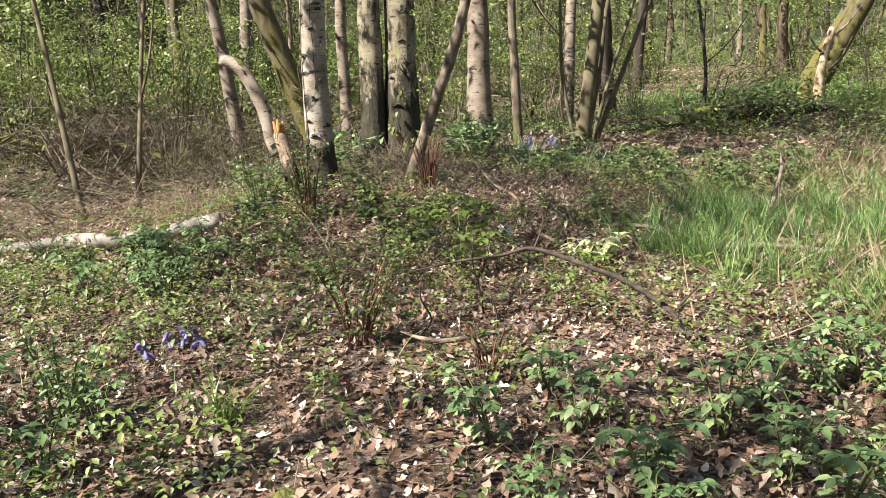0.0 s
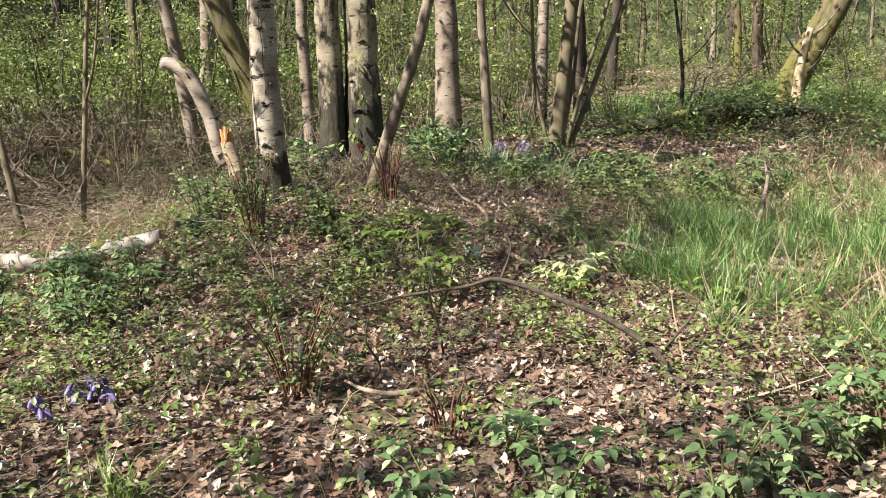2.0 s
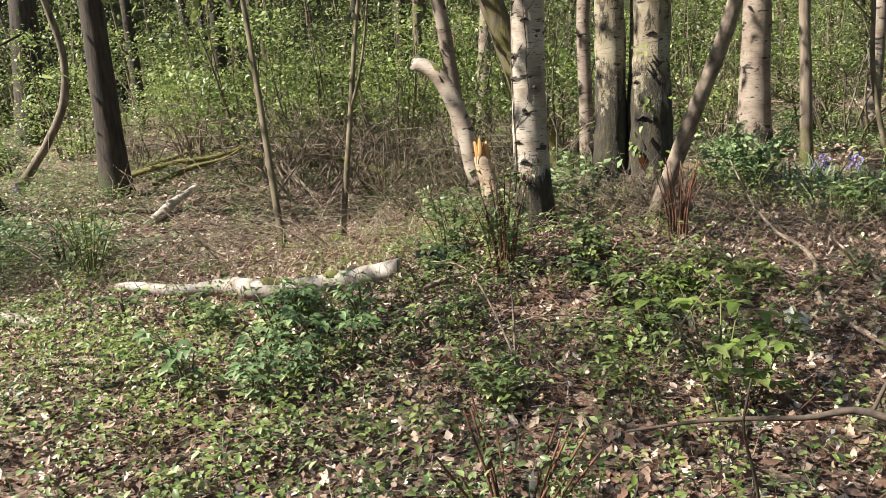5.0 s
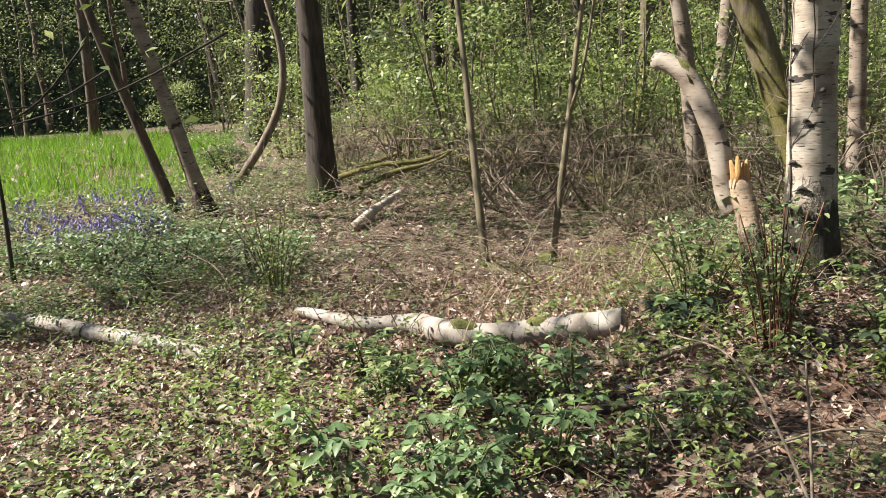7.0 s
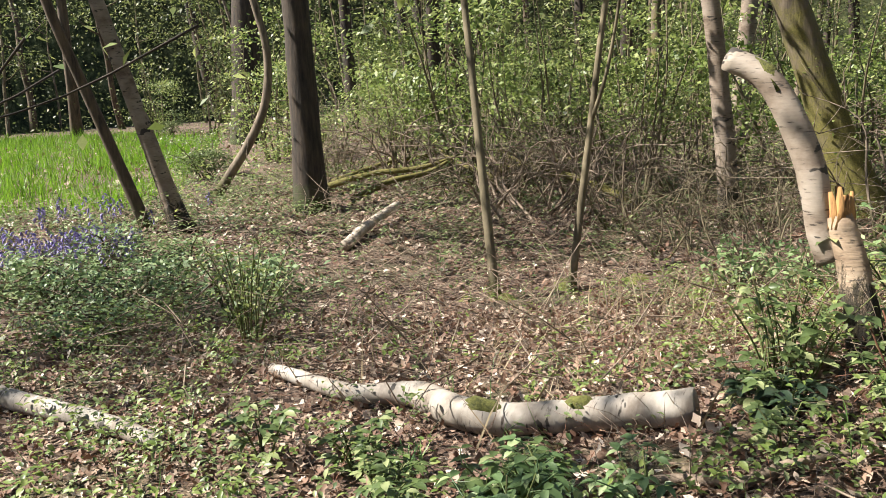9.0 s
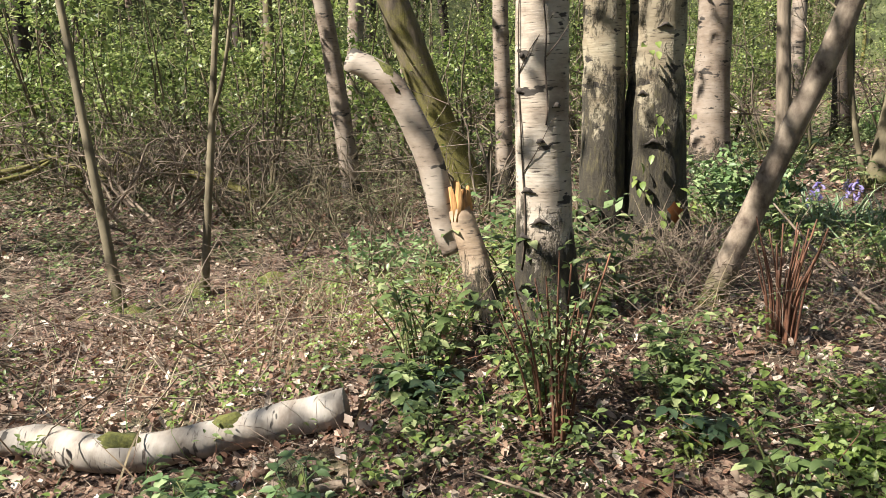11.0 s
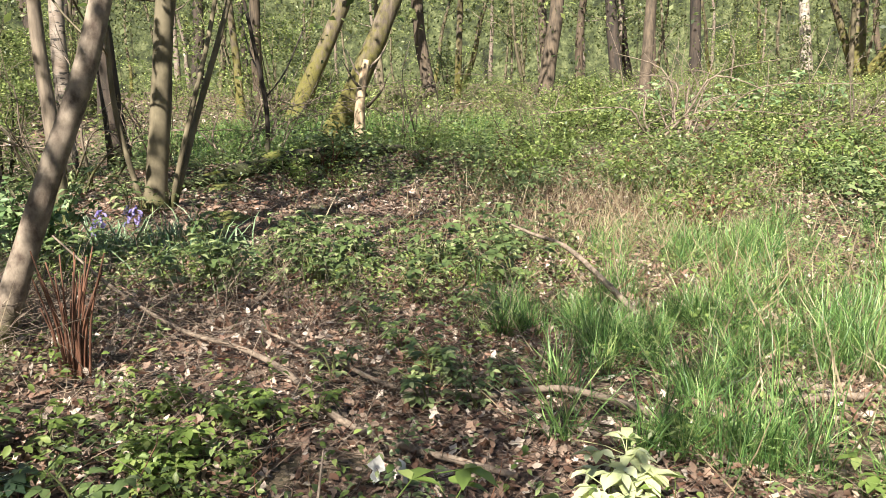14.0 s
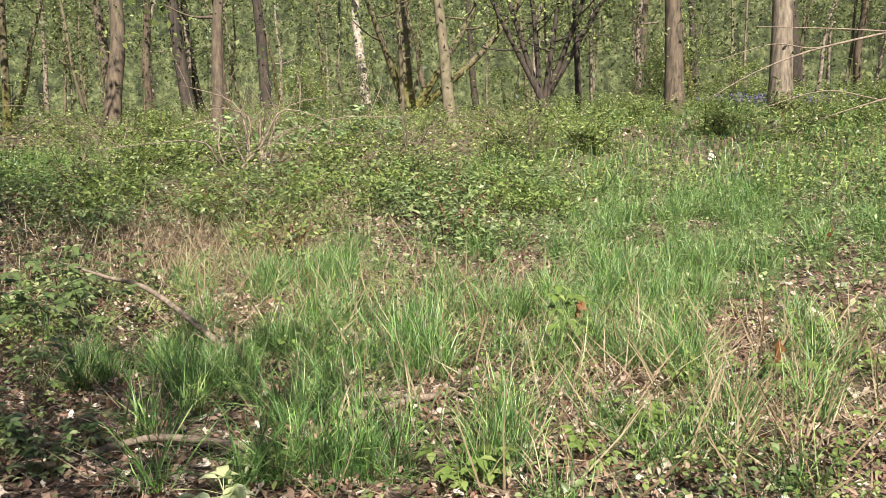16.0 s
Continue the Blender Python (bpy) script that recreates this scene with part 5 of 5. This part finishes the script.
rnd = random.Random(21)
copies(proto_bramble(71, 9, .2, .055, M_FRESH, label="bright young bramble with pale green leaves"), spots(22, [(.41, 9.5), (.8, 9.59), (.05, 9.2), (.41, 9.15), (.95, 9.45), (.6, 9.3)], .15, 1), rnd)
copies(proto_bramble(72, 10, .22, .05, M_BRAMBLE), spots(46, [(-1.5, 8.6), (-1.9, 8.7), (-.1, 9.5), (-.05, 9.7), (.5, 8.7), (-2.4, 8.9), (1.7, 9.7), (2.0, 10.2), (-1.1, 9.9), (3.4, 11.2), (-.3, 7.8), (2.5, 12.2)], .3, 2), rnd)
copies(proto_bramble(73, 16, .27, .052, M_NETTLE, label="nettle-like plant with toothed mid-green leaves", group="nettle plants"), spots(36, [(1.0, 5.05), (1.6, 5.2), (2.2, 5.4), (1.6, 5.65), (-.55, 5.3), (2.5, 6.0), (-1.75, 8.55), (-1.55, 8.75), (-1.1, 8.3), (-.9, 7.65), (2.6, 5.6), (-1.2, 7.9), (2.0, 5.0)], .26, 3), rnd)
copies(proto_bramble(74, 8, .34, .08, M_BRAMBLE), spots(60, [(6, 13.2), (7.5, 13), (8.5, 11), (9.5, 12), (4.6, 12.3), (3.0, 12.6), (1.9, 12.7), (10.5, 10), (11.5, 12.5), (2.6, 11.6)], .6, 4) + spots(26, [(2.1, 11.8), (2.7, 12.0), (3.3, 11.4), (1.6, 12.0), (3.9, 11.6)], .25, 14), rnd)
copies(proto_bramble(75, 10, .55, .075, M_BRAMBLE, label="bramble clump climbing round a stump"), [(-1.25, 10.15), (-1.12, 9.9), (-.78, 10.5), (-.35, 10.6), (.55, 11.9), (.75, 12.1), (.5, 12.4), (1.1, 12.6), (-.9, 10.9)], rnd)
copies(proto_bramble(76, 14, .5, .095, M_FRESH, "leafy_seedling", "upright seedling with broad pale sunlit leaves", "seedlings"), [(4.25, 7.75), (.9, 8.0)], rnd, .85, 1.05)
copies(proto_bramble(79, 10, .74, .085, M_FRESH, "leafy_seedling", "tall thin seedling with broad pale green leaves", "tall seedlings"), [(.79, 7.8)], rnd, 1.05, 1.1)
copies(proto_bramble(78, 9, .2, .075, M_FRESH, "leafy_seedling", "low seedling with broad pale sunlit leaves", "low seedlings"), [(1.72, 8.12), (2.38, 8.5), (2.9, 7.3), (3.3, 7.2), (3.9, 7.1), (2.5, 7.7), (4.3, 6.6), (4.6, 6.1), (5.2, 6.5)], rnd, .85, 1.1)
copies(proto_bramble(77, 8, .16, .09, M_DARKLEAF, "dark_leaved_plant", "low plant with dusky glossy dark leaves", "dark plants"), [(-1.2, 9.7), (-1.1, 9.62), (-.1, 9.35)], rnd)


# two seedlings whose glare in the sun is painted into their leaves
copies(proto_bramble(80, 6, .16, .085, M_SUNLEAF, "leafy_seedling", "low seedling, its leaves coloured pale as if in full sun", "pale seedlings"), [(1.66, 8.30), (1.80, 8.38)], rnd, .95, 1.05)


def stem_clump(name, label, x, y, count, high, lean, material, leaf, leaves, size, seed, category="fern"):
    rnd, r = random.Random(seed), np.random.default_rng(seed)
    root = thing(name, (x, y, float(gz(x, y))), label, category)
    for k in range(count):
        a, s = rnd.uniform(0, 6.28), Soup()
        h, w = high * rnd.uniform(.6, 1.0), lean * rnd.uniform(.2, 1)
        b = Vector((math.cos(a) * rnd.uniform(.01, .07), math.sin(a) * rnd.uniform(.01, .07), -.05))
        e = b + Vector((math.cos(a) * w, math.sin(a) * w, h))
        m = (b + e) / 2 + Vector((math.cos(a) * -.02, math.sin(a) * -.02, .03))
        line = bend([b, m, e], 4)
        tube(s, line, blend(.0065, .003, len(line)), 6)
        st = part("stem", s, material, root)
        if leaves:
            lv = Soup()
            t = r.uniform(.35, 1.03, leaves)
            idx = np.clip((t * (len(line) - 1)).round().astype(int), 0, len(line) - 1)
            c = np.array([tuple(line[i]) for i in idx]) + r.normal(0, .022, (leaves, 3))
            strew(lv, LEAF, c, r.uniform(0, 6.28, leaves), r.normal(.2, .6, leaves), r.normal(0, .6, leaves), r.uniform(.5, 1.2, leaves) * size)
            part("leaf_spray", lv, leaf, st)


stem_clump("elder_shoots", "clump of brown shoots with curled new green leaves", -.58, 9.3, 20, .74, .2, M_REDSTEM, M_BRAMBLE, 26, .034, 81, "shrub")
stem_clump("fern_clump", "clump of bare red-brown fern stalks", .36, 10.2, 30, .6, .14, M_REDSTEM, None, 0, 0, 82)
stem_clump("elder_shoots", "brown shoots with small green leaves in litter", .30, 6.57, 17, .56, .28, M_REDSTEM, M_BRAMBLE, 26, .032, 83, "shrub")
stem_clump("elder_shoots", "sparse green shoots beside a log", -4.7, 10.0, 15, .8, .35, M_GREENSTEM, M_WOODLEAF, 26, .04, 84, "shrub")
stem_clump("elder_shoots", "green shoots by broken birch", -1.2, 9.95, 8, .6, .22, M_GREENSTEM, M_BRAMBLE, 14, .045, 85, "shrub")
stem_clump("fern_clump", "upright dead brown stalks in litter", 1.0, 6.2, 12, .3, .14, M_REDSTEM, None, 0, 0, 86)
stem_clump("elder_shoots", "dark spindly shoots in nettles", -.75, 5.6, 7, .55, .16, M_GREENSTEM, M_NETTLE, 30, .04, 87, "shrub")
stem_clump("elder_shoots", "leafy shoots under old birch", .75, 13.0, 14, .75, .45, M_GREENSTEM, M_NETTLE, 40, .07, 88, "shrub")


def strap_clump(name, label, x, y, count, size, spread, material, seed):
    r = np.random.default_rng(seed)
    s = Soup()
    px, py = r.normal(0, spread, count), r.normal(0, spread, count)
    z0 = float(gz(x, y))
    at = np.stack([px, py, gz(px + x, py + y) - z0], -1)
    strew(s, (BLADE[0] * np.array([2.3, 1, .8]), BLADE[1]), at, r.uniform(0, 6.28, count), r.normal(-.2, .3, count), r.normal(0, .2, count), r.uniform(.6, 1.1, count) * size)
    root = thing(name, (x, y, z0), label, "plant")
    part("leaf_clump", s, material, root)


strap_clump("strap_leaf_clump", "rosette of arching strap leaves on litter", -.11, 5.66, 46, .28, .03, M_FRESH, 91)
strap_clump("bluebell_leaf_clump", "glossy clump of pale green strap leaves", 1.40, 13.2, 260, .42, .3, M_STRAP, 92)
strap_clump("bluebell_leaf_clump", "glossy clump of grey-green strap leaves", 1.98, 13.3, 220, .42, .28, M_STRAP, 93)
strap_clump("strap_leaf_clump", "short green strap leaves by the log", -2.4, 8.85, 40, .2, .05, M_GRASS, 94)


def bluebells(name, label, places, seed, high=.32):
    """Nodding stalks with a row of bells each."""
    r = np.random.default_rng(seed)
    x, y = np.array(places).T
    x0, y0, z0 = float(x.mean()), float(y.mean()), float(gz(x.mean(), y.mean()))
    root = thing(name, (x0, y0, z0), label, "flowers")
    far = Soup()
    for px, py in zip(x, y):
        s, f = Soup(), far if len(x) > 100 else Soup()
        h = high * r.uniform(.7, 1.1)
        b = Vector((px - x0, py - y0, float(gz(px, py)) - z0 - .02))
        a = r.uniform(0, 6.28)
        e = b + Vector((math.cos(a) * .07, math.sin(a) * .07, h))
        for k in range(7):
            q = b.lerp(e, .5 + .08 * k)
            d = r.uniform(0, 6.28)
            tube(f, [q, q + Vector((math.cos(d) * .022, math.sin(d) * .022, -.008)), q + Vector((math.cos(d) * .036, math.sin(d) * .036, -.034))], [.004, .011, .014], 5, cap=False)
        if f is not far:
            tube(s, [b, b + Vector((0, 0, h * .7)), e], [.004, .0035, .0025], 4, cap=False)
            stalk = part("stalk", s, M_GREENSTEM, root)
            part("flower_head", f, M_BLUEBELL, stalk, "violet-blue nodding bells")
    if len(x) > 100:
        part("bell_drift", far, M_BLUEBELL, root, "violet-blue bells")


bluebells("bluebells", "patch of violet bluebells at the grass edge", [(-8.6 + rng.normal(0, .4), 10.9 + rng.normal(0, .5)) for _ in range(95)], 101, .34)
bluebells("bluebells", "bluebells scattered before the lawn", [(-10.4 + rng.normal(0, .7), 12.2 + rng.normal(0, .6)) for _ in range(28)], 102, .36)
bluebells("bluebells", "few bluebells in bare litter", [(-.58 + rng.normal(0, .12), 6.5 + rng.normal(0, .1)) for _ in range(5)], 103, .16)
bluebells("bluebells", "bluebells among strap leaves by the bank", [(1.35 + rng.normal(0, .25), 14.0 + rng.normal(0, .2)) for _ in range(6)], 104, .30)
bluebells("bluebells", "bluebell drift on the far rise", [(25 + rng.normal(0, .8), 8.5 + rng.normal(0, 1.1)) for _ in range(120)], 105, .5)


def leaf_thing(name, label, x, y, lift, size, material, seed, category="leaf"):
    rr = random.Random(seed)
    s = Soup()
    strew(s, OAK, [(0, 0, 0)], 0, .5, .4, size)
    me = s.mesh(name)
    me.materials.append(material)
    ob = tagged(new(name, me), label, category)
    ob.matrix_basis = pose(x, y, float(gz(x, y)) + lift, rr.uniform(20, 70), rr.uniform(-20, 20), rr.uniform(0, 360))


leaf_thing("dead_leaf", "curled orange dead leaf caught in grass", 4.47, 7.83, .2, .15, M_ORANGE, 1)
leaf_thing("dead_leaf", "orange dead leaf in the grass", 4.1, 6.66, .17, .14, M_ORANGE, 2)
leaf_thing("dead_leaf", "orange dead leaf hanging in grass", 7.0, 6.44, .35, .16, M_ORANGE, 3)
leaf_thing("dead_leaf", "brown curled leaf hung in twigs", .0, 11.2, .32, .16, M_ORANGE, 4)
leaf_thing("bark_scrap", "white curled birch bark scrap", 1.04, 8.85, .04, .12, M_PALE, 5, "bark")
leaf_thing("bark_scrap", "white standing scrap of birch bark", 1.13, 8.76, .05, .11, M_PALE, 6, "bark")
leaf_thing("bark_scrap", "pale bleached bark flake on litter", 1.15, 7.55, .03, .10, M_PALE, 7, "bark")
leaf_thing("bark_scrap", "bleached bark flake by dead stalks", .25, 6.9, .03, .12, M_PALE, 8, "bark")
leaf_thing("bark_scrap", "bleached flake on leaf litter", 2.35, 6.35, .03, .10, M_PALE, 9, "bark")


def moss_cushion(x, y, r, high, seed):
    """A low lumpy mound of moss."""
    rr = random.Random(seed)
    rings, sides = 5, 12
    V = [(0, 0, high)]
    for i in range(1, rings + 1):
        k = i / rings
        for j in range(sides):
            a = 2 * math.pi * j / sides
            w = r * k * rr.uniform(.85, 1.15)
            V.append((w * math.cos(a), w * math.sin(a), high * math.cos(k * math.pi / 2) * rr.uniform(.8, 1.15) - .02 * k))
    tris = [(0, 1 + j, 1 + (j + 1) % sides) for j in range(sides)]
    quads = [(1 + i * sides + j, 1 + (i + 1) * sides + j, 1 + (i + 1) * sides + (j + 1) % sides, 1 + i * sides + (j + 1) % sides) for i in range(rings - 1) for j in range(sides)]
    s = Soup()
    s.add(np.array(V), [np.array(tris), np.array(quads)])
    me = s.mesh("moss_cushion")
    me.materials.append(M_MOSS)
    ob = tagged(new("moss_cushion", me), "yellow-green moss cushion on woodland floor", "moss", "moss cushions")
    ob.matrix_basis = pose(x, y, float(gz(x, y)), 0, 0, rr.uniform(0, 360))


for k, (x, y, r, h) in enumerate(((-4.12, 12.35, .13, .06), (-3.93, 13.1, .16, .07), (-3.3, 13.35, .18, .05), (-4.35, 12.1, .1, .05), (2.0, 10.0, .22, .04), (2.75, 14.4, .25, .06), (3.6, 16.6, .3, .08), (2.2, 5.2, .1, .05), (.35, 4.95, .09, .05))):
    moss_cushion(x, y, r, h, 300 + k)
